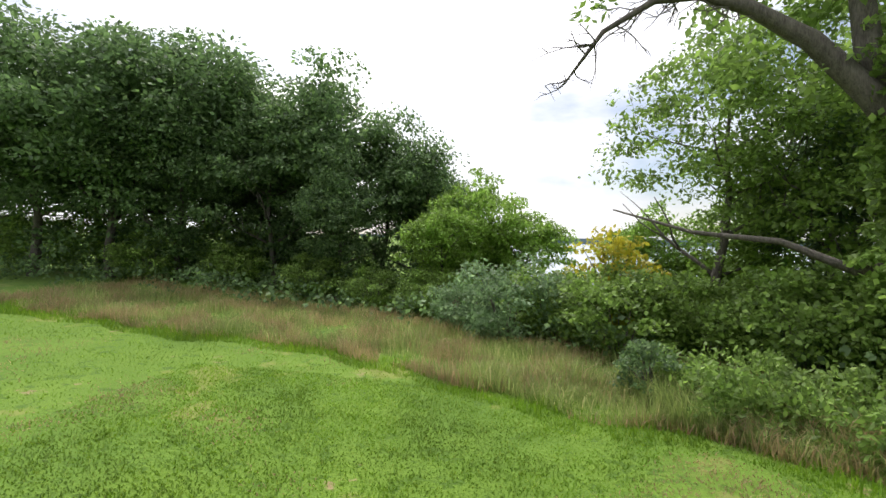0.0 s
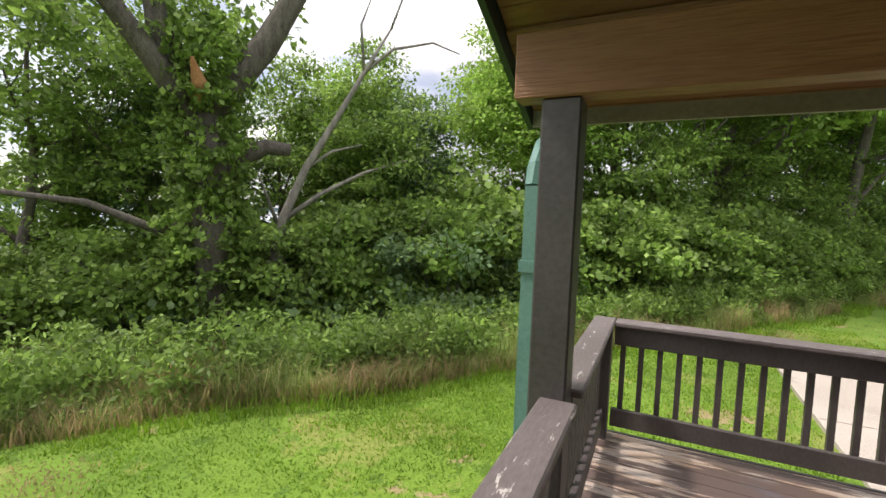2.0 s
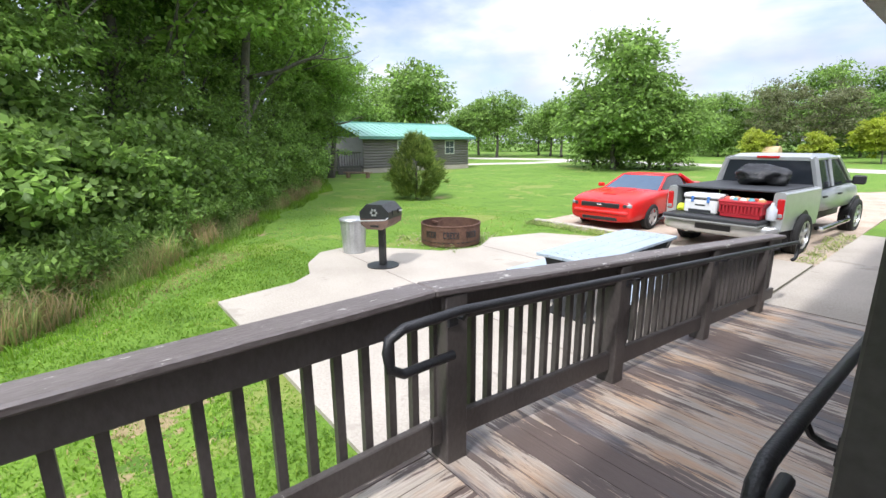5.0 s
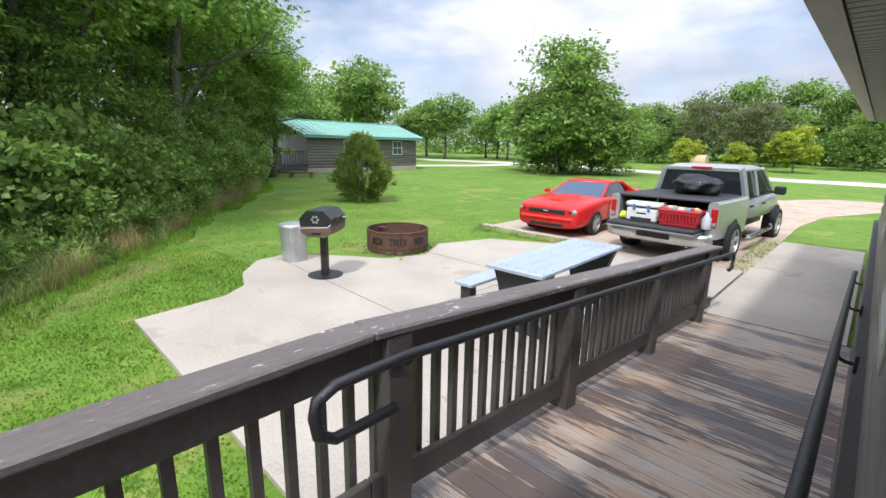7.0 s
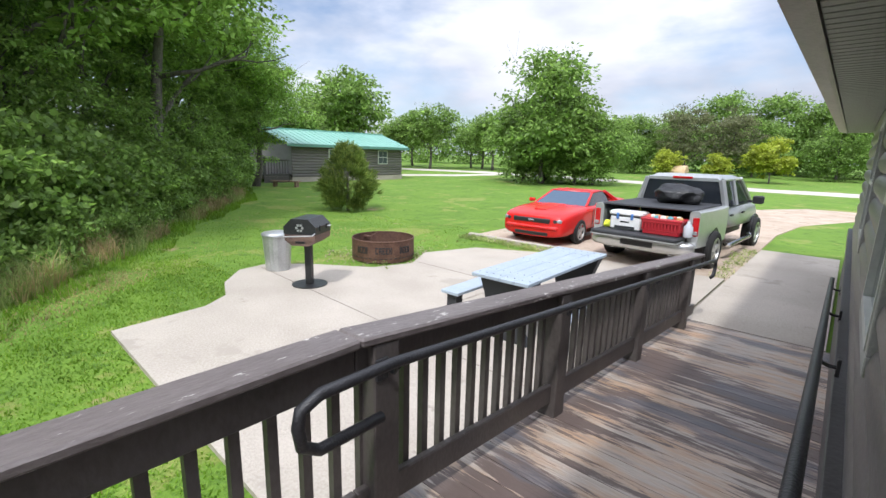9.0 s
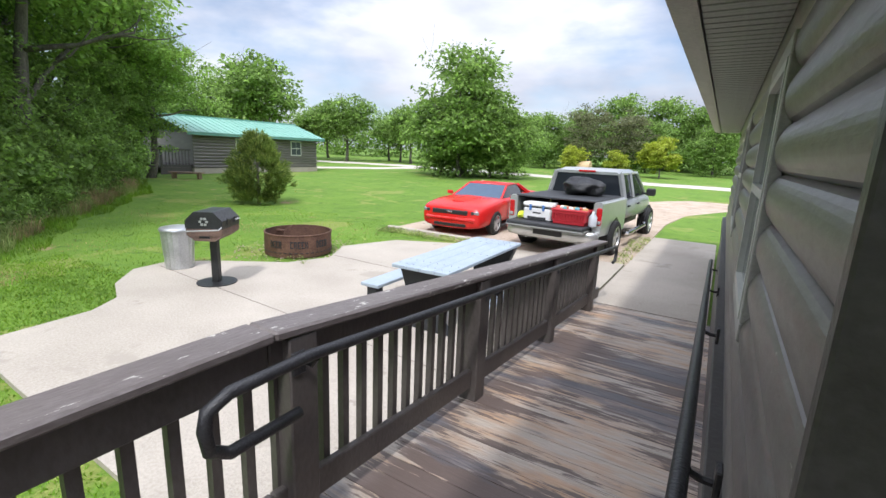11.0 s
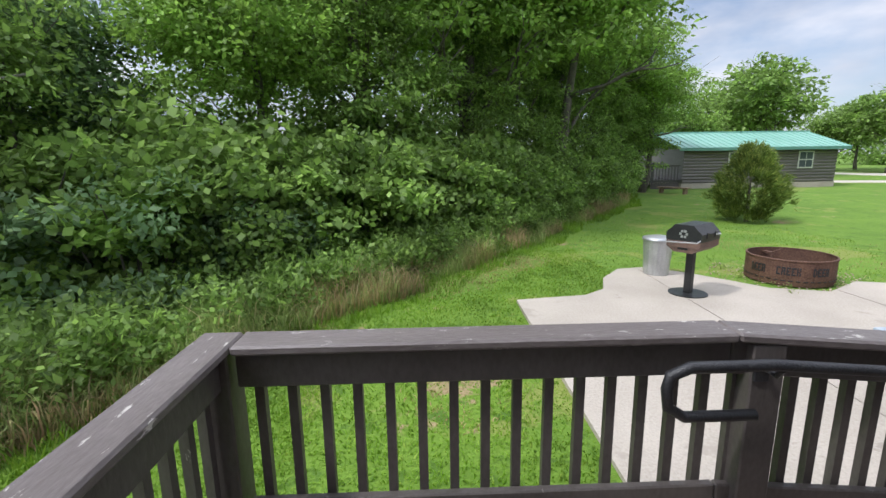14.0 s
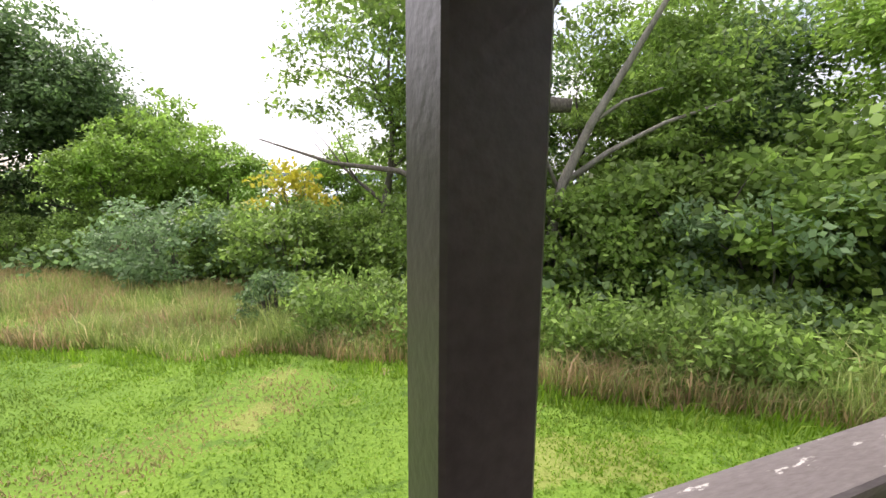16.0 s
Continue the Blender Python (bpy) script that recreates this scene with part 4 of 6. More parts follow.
# the big vine-covered tree and its dead limbs
rng = np.random.default_rng(5)
big = thing("tree", pose(6.9, 8.2, float(ground_z(6.9, 8.2))), "big vine-wrapped old tree with dead limbs and torn stub", "tree")
bm = bmesh.new()
tube([(0, 0, -0.3), (0.0, 0, 0.3), (-0.05, 0, 1.6), (-0.1, 0.05, 3.0), (-0.2, 0.1, 4.2)], [0.55, 0.42, 0.36, 0.36, 0.34], 12, bm)
part("trunk", bm, M_BARK, big, smooth=True)
tips = []
part("limb", tube([(-0.2, 0.1, 3.8), (-0.9, 0.2, 4.8), (-1.7, 0.3, 5.7), (-2.6, 0.3, 6.25), (-3.4, 0.2, 6.45), (-4.1, 0.1, 6.35), (-4.9, 0.0, 5.85), (-5.5, -0.1, 5.0)], [0.24, 0.19, 0.155, 0.115, 0.08, 0.06, 0.04, 0.015], 9), M_BARK, big, smooth=True)
part("limb", tube([(-0.2, 0.1, 4.0), (0.15, -0.15, 4.8), (0.6, -0.55, 5.6), (1.1, -1.0, 6.9), (1.4, -1.2, 8.6)], [0.3, 0.27, 0.24, 0.2, 0.12], 9), M_BARK, big, smooth=True)
part("limb", tube([(-0.4, 0.1, 4.3), (-0.9, 0.3, 5.6), (-1.0, 0.5, 7.2), (-0.7, 0.6, 9.0)], [0.22, 0.18, 0.14, 0.08], 8), M_BARK, big, smooth=True)
part("limb", tube([(-0.2, 0.1, 2.3), (-0.8, 0.5, 2.1), (-1.7, 0.9, 2.55), (-2.9, 1.5, 2.7), (-4.2, 2.1, 3.15)], [0.10, 0.085, 0.06, 0.04, 0.015], 7), M_BARK, big, smooth=True)
part("stub", tube([(0.0, 0, 2.9), (0.35, -0.25, 3.55), (0.7, -0.5, 3.75), (1.05, -0.75, 3.72)], [0.22, 0.19, 0.15, 0.12], 9), M_BARK, big, smooth=True)
part("torn_stub", tube([(-0.55, -0.3, 4.35), (-0.66, -0.42, 4.62), (-0.85, -0.5, 4.95)], [0.10, 0.12, 0.03], 7), M_FRESHWOOD, big, "orange torn wood")
bm = bmesh.new()
bare = [Vector(q) for q in ((-2.6, 0.3, 6.25), (-3.4, 0.2, 6.45), (-4.1, 0.1, 6.35), (-4.9, 0.0, 5.85), (-5.5, -0.1, 5.0))]
for k in range(34):
    u = rng.random() * 3.99
    base = bare[int(u)].lerp(bare[int(u) + 1], u % 1)
    d = Vector((-0.5 + rng.normal() * 0.5, rng.normal() * 0.5, -0.5 + rng.normal() * 0.35)).normalized()
    ln, pts = 0.35 + 0.75 * rng.random(), [base]
    for q in range(4):
        d = (d + Vector(rng.normal(size=3) * 0.3) + Vector((0, 0, 0.10))).normalized()
        pts.append(pts[-1] + d * ln / 4)
    tube(pts, [0.016, 0.013, 0.010, 0.007, 0.003], 4, bm)
    for q in (1, 2, 3):
        e = (d + Vector(rng.normal(size=3) * 0.8)).normalized()
        tube([pts[q], pts[q] + e * ln * 0.15, pts[q] + (e + Vector((0, 0, -0.3))) * ln * 0.28], [0.008, 0.006, 0.002], 4, bm)
part("twig_spray", bm, M_BARK, big)
c = []
for k in range(520):
    z = 0.3 + 5.6 * rng.random()
    a = rng.random() * math.tau
    rr = 0.34 + 0.34 * rng.random() + (0.15 if z < 2.5 else 0)
    c.append((-0.06 * z + rr * math.cos(a), rr * math.sin(a), z))
v, f = leaf_cloud(rng, np.array(c), 0.2, 24, 0.115, 0.8, 0.7)
raw_mesh("vine_leaves", v, f, L_MID, big, "climbing vine leaves")
c = np.concatenate([rng.normal(size=(40, 3)) * [1.3, 0.8, 0.8] + [-0.3, 1.4, 6.6], rng.normal(size=(60, 3)) * [1.7, 1.3, 0.9] + [-0.2, 0.6, 8.6], rng.normal(size=(16, 3)) * [0.7, 0.6, 0.6] + [-1.6, 0.9, 6.2], rng.normal(size=(14, 3)) * [0.5, 0.5, 0.8] + [0.6, 0.4, 6.4]])
v, f = leaf_cloud(rng, c, 0.55, 46, 0.17, 0.6)
raw_mesh("crown", v, f, L_MID, big)
snag = thing("dead_tree", pose(7.9, 7.8, float(ground_z(7.9, 7.8))), "pale leaning dead tree with bare crooked branches", "tree")
part("trunk", tube([(0, 0, -0.2), (0, 0, 1.5), (0.1, -0.1, 2.3), (0.45, -0.4, 3.4), (0.85, -0.8, 4.4), (1.3, -1.2, 5.5), (1.7, -1.6, 6.5)], [0.13, 0.11, 0.095, 0.08, 0.065, 0.045, 0.02], 8), M_DEADWOOD, snag, smooth=True)
for pts, r in (([(0.1, -0.1, 2.3), (0.7, -0.6, 2.9), (1.4, -1.2, 3.4), (2.2, -1.8, 3.75)], 0.07), ([(0.45, -0.4, 3.4), (0.9, -0.7, 3.8), (1.4, -1.1, 4.0)], 0.05), ([(1.3, -1.2, 5.5), (1.8, -1.6, 6.1), (2.5, -2.2, 6.4), (3.1, -2.6, 6.3)], 0.045),
               ([(1.3, -1.2, 5.5), (1.3, -1.1, 6.5), (1.6, -1.3, 7.5)], 0.04), ([(1.7, -1.6, 6.5), (2.0, -1.8, 7.5), (2.1, -1.8, 8.4)], 0.03), ([(0.2, 0, 2.0), (-0.3, -0.1, 2.8), (-0.6, -0.2, 3.2)], 0.05)):
    part("branch", tube(pts, [r * (1 - 0.75 * i / (len(pts) - 1)) for i in range(len(pts))], 6), M_DEADWOOD, snag, smooth=True)

# shrubs along the edges
SHR = "shrubs along the wood edge"
s_mid = make_shrub(31, 2.2, 1.6, L_MID, 100, 80, 0.115, label="broad-leaved green shrub at the wood edge", aspect=0.75)
s_dark = make_shrub(32, 2.4, 1.7, L_MID, 100, 70, 0.12, label="leafy green shrub in the shade of the wood", aspect=0.75)
s_grey = make_shrub(33, 2.0, 1.5, L_GREY, 90, 60, 0.11, label="grey-green shrub at the wood edge")
s_light = make_shrub(34, 2.2, 1.5, L_LIGHT, 90, 76, 0.105, label="bright green shrub at the wood edge", aspect=0.7)
place(s_grey, 0.6, 13.0, 1.1, 0, SHR)
place(s_mid, 3.2, 11.6, 0.95, 0, SHR)
place(s_dark, 5.2, 11.4, 0.8, 0, SHR)
place(s_light, 4.2, 14.2, 1.0, 0, SHR)
for proto, rows in ((s_grey, ((9.6, 4.6, 1.1, 40), (7.4, 15.5, 1.0, 90), (-0.6, 14.6, 0.8, 130), (11.2, 3.4, 0.95, 200))),
                    (s_mid, ((10.8, 3.9, 1.15, 60), (12.6, 2.0, 1.2, 120), (14.4, 0.3, 1.15, 180), (16.4, -1.4, 1.1, 240), (18.6, -3.2, 1.1, 300), (21.2, -5.4, 1.1, 20), (12.2, 4.4, 1.5, 80), (14.6, 2.4, 1.55, 140), (17.2, 0.2, 1.5, 10), (1.9, 13.4, 0.9, 50), (9.3, 7.2, 1.2, 260))),
                    (s_dark, ((8.2, 7.2, 0.95, 70), (9.8, 6.2, 1.2, 130), (10.6, 5.2, 1.0, 20), (13.4, 1.5, 0.9, 190), (15.6, -0.5, 0.9, 250), (17.6, -2.2, 1.0, 310), (20.0, -4.0, 1.1, 5), (23.0, -6.6, 1.1, 65), (25.4, -8.2, 1.1, 125), (27.8, -9.6, 1.1, 185), (30.5, -10.8, 1.0, 245), (6.2, 9.9, 0.9, 15), (-7.5, 18.6, 0.8, 0), (-4.6, 17.6, 0.7, 0), (-2.2, 16.6, 0.75, 33), (-11.5, 19.2, 0.8, 66), (-15.5, 18.9, 0.9, 0), (-24.5, 21.5, 1.25, 40), (-21.5, 22.6, 1.3, 90), (-18.2, 22.8, 1.3, 140), (-14.6, 23.6, 1.3, 190), (-11.2, 22.2, 1.25, 240), (-8.4, 24.4, 1.3, 290), (-28.5, 22.5, 1.3, 10), (7.4, 9.6, 1.0, 0))),
                    (s_light, ((6.2, 14.5, 1.1, 45), (8.6, 11.5, 1.3, 110), (11.4, 7.6, 1.4, 0), (13.2, 5.4, 1.6, 230), (5.0, 12.9, 0.8, 280)))):
    for x, y, s, a in rows:
        put(proto, x, y, s, a, group=SHR)
yel = make_shrub(35, 2.4, 0.8, L_YELLOW, 40, 44, 0.12, label="bright yellow slender bush among the shrubs")
place(yel, 3.5, 13.4, 1.3)
small = make_shrub(36, 0.95, 0.5, L_DARK, 40, 44, 0.07, label="small dark round bush in the tall grass")
place(small, 2.75, 7.9)

# juniper on the lawn
jun = thing("juniper_bush", Matrix.Translation((16.9, -9.8, -0.47)) @ Matrix.Diagonal((0.86, 0.86, 0.9, 1)), "bushy yellow-green juniper standing on the lawn", "bush")
rng = np.random.default_rng(8)
part("stem", tube([(0, 0, -0.1), (0, 0, 1.0), (0.02, 0, 2.2)], [0.08, 0.06, 0.01], 6), M_BARK, jun)
c = []
for k in range(420):
    z = rng.random() ** 1.1 * 2.35
    prof = 1.12 * min(1.0, 0.6 + z * 0.5) * (1 - max(0, z - 1.0) / 1.75) * (1 + 0.5 * noise.noise((k * 0.37, z, 1)))
    a, rr = rng.random() * math.tau, prof * (0.45 + 0.55 * rng.random() ** 0.5)
    c.append((rr * math.cos(a), rr * math.sin(a), 0.12 + z))
c = np.array(c)
n = 60
cc = np.repeat(c, n, 0)
out = np.repeat(c * [1.1, 1.1, 0.0] + rng.normal(size=c.shape) * 0.3 + [0, 0, 0.7], n, 0) + rng.normal(size=cc.shape) * 0.28
out /= np.linalg.norm(out, axis=1)[:, None]
p = cc + rng.normal(size=cc.shape) * 0.05 + out * (rng.random(len(cc)) * 0.22)[:, None]
w = np.cross(out, rng.normal(size=cc.shape))
w /= np.linalg.norm(w, axis=1)[:, None]
ln = (0.08 + 0.12 * rng.random(len(cc)))[:, None]
v = np.stack([p - w * 0.014, p + w * 0.014, p + out * ln], 1).reshape(-1, 3)
raw_mesh("needles", v, np.arange(len(v)).reshape(-1, 3), L_JUNIPER, jun)

# ---- grass ----


def blades(rng, x, y, h, w, lean, z=None):
    """Bent grass blades of two pieces each."""
    n = len(x)
    z = ground_z(x, y) if z is None else z
    a = rng.random(n) * math.tau
    d = np.stack([np.cos(a), np.sin(a), np.zeros(n)], 1)
    b = rng.random(n) * math.tau
    t = np.stack([np.cos(b), np.sin(b), np.zeros(n)], 1)
    p = np.stack([x, y, z - 0.01], 1)
    mid = p + t * (lean * h * 0.25)[:, None] + np.stack([0 * h, 0 * h, h * 0.6], 1)
    tip = p + t * (lean * h * 0.85)[:, None] + np.stack([0 * h, 0 * h, h * (1 - 0.25 * lean)], 1)
    ww = w[:, None] if np.ndim(w) else w
    v = np.stack([p - d * ww, p + d * ww, mid + d * ww * 0.75, mid - d * ww * 0.75, tip], 1).reshape(-1, 3)
    k = np.arange(n)[:, None] * 5
    f = np.concatenate([k + [0, 1, 2], k + [0, 2, 3], k + [3, 2, 4]])
    return v, f


def edge_line(x):
    """The mown lawn's outer edge, as y over x."""
    return np.interp(x, [-30, -13.5, -7.2, -3.0, -0.8, 1.4, 3.0, 4.1, 5.6, 6.8, 9.1, 12.3, 17.3, 22, 29.5, 40], [12.5, 11.4, 10.2, 9.9, 8.4, 7.2, 6.4, 5.6, 4.2, 2.9, 1.2, -1.3, -4.6, -8.2, -11.4, -15])


rng = np.random.default_rng(21)


def inside_slab(x, y):
    inside = (y < -0.9) & (y > -9.1) & (x > 4.7) & (x < np.interp(y, [-9, -8.7, -7.85, -6.6, -5.75, -5.0, -4.3, -3.75, -3.2, -2.7, -2.45, -2.07, -1.0, -0.9], [5, 7.8, 9.5, 9.9, 9.4, 9.6, 10.6, 11.1, 11.0, 10.4, 9.75, 9.5, 9.35, 4.8]))
    return inside


def mown(n, x0, x1, y0, y1):
    x, y = x0 + (x1 - x0) * rng.random(n), y0 + (y1 - y0) * rng.random(n)
    ok = (y < edge_line(x) + 0.2) & ~((x < 4.85) & (y < 1.2)) & ~inside_slab(x, y) & ~((y < -8.9) & (x < 11))
    return x[ok], y[ok]


xs, ys = [], []
for n, b in ((105000, (-5, 9, 1.2, 8)), (80000, (4.8, 13, -3, 4)), (24000, (9, 20, -10, 1)), (46000, (-14, 2, 3, 12))):
    a, b2 = mown(n, *b)
    xs.append(a), ys.append(b2)
x, y = np.concatenate(xs), np.concatenate(ys)
patch = np.array([noise.noise((a * 0.55, b * 0.55, 3.1)) for a, b in zip(x, y)])
ok = (x > -14 + 5 * rng.random(len(x))) & (x < 20 - 6 * rng.random(len(x)))
x, y, patch = x[ok], y[ok], patch[ok]
tuft = np.array([noise.noise((a * 2.6, b * 2.6, 9.4)) for a, b in zip(x, y)])
dry = patch > 0.16 + 0.26 * rng.random(len(x))
for name, pick, mat, label in (("lawn_grass", ~dry, L_GRASS, "short mown green lawn grass"), ("dry_lawn_grass", dry & (rng.random(len(x)) < 0.7), L_DRY, "thin brown worn patches of the lawn")):
    v, f = blades(rng, x[pick], y[pick], (0.025 + 0.035 * rng.random(pick.sum())) * (1 + 0.5 * tuft[pick]), 0.004 + 0.004 * rng.random(pick.sum()), 0.6 + 0.7 * rng.random(pick.sum()))
    tagged(raw_mesh(name, v, f, mat), label, "grass", kind="stuff")


def rough_grass(name, n, x0, x1, depth, hmin, hmax, mat, label, first=0.0, keep=-0.2):
    x = x0 + (x1 - x0) * rng.random(n)
    y = edge_line(x) + first + depth * rng.random(n) ** 1.3 + 0.22 * np.sin(x * 2.3 + 1.1) * np.sin(x * 0.83)
    c = np.array([noise.noise((a * 0.9, b * 0.9, 8.0 + len(name))) for a, b in zip(x, y)])
    ok = c > keep
    x, y, c = x[ok], y[ok], c[ok]
    h = (hmin + (hmax - hmin) * rng.random(len(x)) ** 1.6) * (0.55 + 1.3 * np.clip(c + 0.2, 0, 0.8))
    v, f = blades(rng, x, y, h, 0.004 + 0.005 * rng.random(len(x)), 0.25 + 0.8 * rng.random(len(x)))
    g = raw_mesh(name, v, f, mat)
    return tagged(g, label, "grass", kind="stuff")


rough_grass("tall_grass", 72000, -15, 30, 4.6, 0.12, 0.46, L_TALL, "uncut green grass at the lawn's edge", 0.0)
rough_grass("tall_grass_near", 22000, 0, 13, 2.4, 0.2, 0.55, L_TALL, "uncut green grass and weeds below the trees", 0.05, -0.3)
rough_grass("dry_grass", 52000, -15, 8, 6.5, 0.12, 0.42, L_DRY, "dry straw-coloured grass on the bank", -0.1)
rough_grass("dry_grass_east", 22000, 4, 28, 1.6, 0.2, 0.6, L_DRY, "dry seed stalks at the wood edge", 0.0, -0.1)
rough_grass("mown_fringe", 26000, -14, 30, 1.1, 0.06, 0.26, L_GRASS, "ragged lawn fringe", -0.55, -0.4)
# weeds at the edge: leafy clumps
n = 2200
x = rng.uniform(3.0, 22, n)
y = edge_line(x) + 0.35 + 2.6 * rng.random(n)
v, f = leaf_cloud(rng, np.stack([x, y, ground_z(x, y) + 0.08 + 0.7 * rng.random(n) ** 1.5], 1), 0.26, 40, 0.10, 0.4, 0.45)
tagged(raw_mesh("weeds", v, f, L_MID), "leafy green weeds along the wood edge", "weeds", kind="stuff")
n = 1700
x, y = rng.uniform(-30, 45, n), rng.uniform(0, 30, n)
y = edge_line(x) + 3.5 + y * 0.7
v, f = leaf_cloud(rng, np.stack([x, y, ground_z(x, y) + 0.2 + 0.7 * rng.random(n)], 1), 0.6, 24, 0.17, 0.4, 0.7)
tagged(raw_mesh("undergrowth", v, f, L_DARK), "dark leafy undergrowth on the wood floor", "undergrowth", kind="stuff")
n = 260
x = np.concatenate([rng.uniform(7.6, 10.6, 160), rng.uniform(4.75, 5.1, 60), rng.uniform(9.3, 11.5, 40)])
y = np.concatenate([rng.uniform(-9.0, -8.6, 160), rng.uniform(-12.5, -8.8, 60), rng.uniform(-7.5, -5.0, 40)])
v, f = leaf_cloud(rng, np.stack([x, y, np.full(n, -0.40)], 1), 0.09, 16, 0.06, 0.2, 0.25)
tagged(raw_mesh("weeds", v, f, L_TALL), "weeds by the parking kerb", "weeds", kind="stuff")

# far woods closing the view
n = 2000
x = rng.uniform(-70, 110, n)
y = -72 - 8 * rng.random(n) + 0.25 * np.abs(x - 20) * (x > 20)
top = 5.5 + 3.0 * np.array([noise.noise((a * 0.09, 1.0, 4.0)) for a in x])
z = ground_z(x, y) + top * rng.random(n) ** 0.7
v, f = leaf_cloud(rng, np.stack([x, y, z], 1), 1.6, 20, 0.6, 0.4, 0.6)
tagged(raw_mesh("far_woods", v, f, L_MID), "hazy green woods beyond the road", "woods", kind="stuff")

# ---- patio things ----
can = thing("trash_can", pose(10.62, -3.72, SLAB_Z), "dented galvanised steel rubbish can with a lid", "trash can")
bm = bmesh.new()
sides = 40
prof = [(0.20, 0.0), (0.205, 0.02), (0.20, 0.04), (0.235, 0.60), (0.245, 0.61), (0.245, 0.63)]
rings = [[bm.verts.new(((r + (0.006 if k % 2 and 0.03 < z < 0.605 else 0)) * math.cos(k * math.tau / sides), (r + (0.006 if k % 2 and 0.03 < z < 0.605 else 0)) * math.sin(k * math.tau / sides), z)) for k in range(sides)] for r, z in prof]
for a, b in zip(rings, rings[1:]):
    for k in range(sides):
        bm.faces.new((a[k], a[(k + 1) % sides], b[(k + 1) % sides], b[k]))
bm.faces.new(rings[0][::-1])
part("body", bm, M_STEEL, can)
part("lid", lathe([(0.255, 0.60), (0.257, 0.635), (0.24, 0.65), (0.12, 0.675), (0.0, 0.68)], 28), M_STEEL, can, "dented lid", smooth=True)
part("handle", tube([(0.24, -0.06, 0.45), (0.285, -0.05, 0.42), (0.285, 0.05, 0.42), (0.24, 0.06, 0.45)], 0.008, 6), M_STEEL, can)

gr = thing("pedestal_grill", pose(9.42, -3.60, SLAB_Z, 0, 0, -56), "black steel pedestal grill with a faceted hood", "grill")
part("base_plate", lathe([(0.0, 0.004), (0.27, 0.004), (0.27, 0.014), (0.0, 0.016)], 24), M_BLACKSTEEL, gr)
part("post", boxed(-0.05, 0.05, -0.05, 0.05, 0.015, 0.66, bevel=0.006), M_BLACKSTEEL, gr)
oct_hood = [(-0.25, 0.83), (0.25, 0.83), (0.25, 0.94), (0.13, 1.06), (-0.13, 1.06), (-0.25, 0.94)]
part("hood", profile_x(oct_hood, -0.28, 0.28), M_BLACKSTEEL, gr, "black faceted hood")
oct_box = [(-0.13, 0.66), (0.13, 0.66), (0.24, 0.74), (0.245, 0.828), (-0.245, 0.828), (-0.24, 0.74)]
part("firebox", profile_x(oct_box, -0.275, 0.275), M_RUSTBOX, gr, "heat-stained lower firebox")
part("ash_slot", boxed(-0.282, -0.274, -0.07, 0.07, 0.70, 0.73), M_DARK, gr)
bm = bmesh.new()
for k in range(6):
    a = k * math.tau / 6
    box(bm, -0.288, -0.279, 0.045 * math.cos(a) - 0.016, 0.045 * math.cos(a) + 0.016, 0.93 + 0.045 * math.sin(a) - 0.016, 0.93 + 0.045 * math.sin(a) + 0.016)
part("vent", bm, M_STEEL, gr, "round hood vent")
part("hood_handle", tube([(-0.29, -0.24, 0.86), (-0.34, -0.22, 0.83), (-0.34, 0.22, 0.80), (-0.29, 0.24, 0.83)], 0.009, 6), M_STEEL, gr)
for y in (-0.12, 0.12):
    part("latch", boxed(-0.02 + y, 0.02 + y, -0.262, -0.249, 0.88, 0.96), M_BLACKSTEEL, gr)
part("side_handle", tube([(0.12, -0.25, 0.92), (0.12, -0.29, 0.92), (0.2, -0.29, 0.92), (0.2, -0.25, 0.92)], 0.008, 6), M_STEEL, gr)

ring = thing("fire_ring", pose(10.22, -5.78, SLAB_Z - 0.02), "rusted steel fire ring with cut-out lettering", "fire ring")
RR = 0.62
part("ring_wall", lathe([(RR, 0.0), (RR, 0.40), (RR - 0.012, 0.41), (RR - 0.02, 0.40), (RR - 0.02, 0.0)], 48), M_RUST, ring, smooth=False)
part("rim", lathe([(RR + 0.006, 0.385), (RR + 0.012, 0.40), (RR + 0.006, 0.415), (RR - 0.02, 0.415), (RR - 0.02, 0.385)], 48), M_RUST, ring)
ash = part("ash_bed", lathe([(0.0, 0.06), (0.3, 0.07), (RR - 0.022, 0.05)], 24), M_CHARCOAL, ring)
glyphs = {"D": ((0, 0, 1, 5), (1, 0, 2, 1), (1, 4, 2, 5), (2, 1, 3, 4)), "E": ((0, 0, 1, 5), (1, 0, 3, 1), (1, 2, 2, 3), (1, 4, 3, 5)), "R": ((0, 0, 1, 5), (1, 4, 3, 5), (2, 2, 3, 4), (1, 2, 2, 3), (2, 0, 3, 2)),
          "C": ((0, 0, 1, 5), (1, 0, 3, 1), (1, 4, 3, 5)), "K": ((0, 0, 1, 5), (1, 2, 2, 3), (2, 3, 3, 5), (2, 0, 3, 2))}
for start, word in ((math.radians(88), "DEER"), (math.radians(126), "CREEK"), (math.radians(170), "DEER")):
    for i, ch in enumerate(word):
        a = start + i * 0.105
        bm = bmesh.new()
        for x0, z0, x1, z1 in glyphs[ch]:
            box(bm, x0 * 0.017, x1 * 0.017, -0.006, 0.004, z0 * 0.026, z1 * 0.026)
        g = part("letter", bm, M_DARK, ring)
        g.matrix_local = pose(RR * math.cos(a), RR * math.sin(a), 0.17, 0, 0, math.degrees(a) + 90)
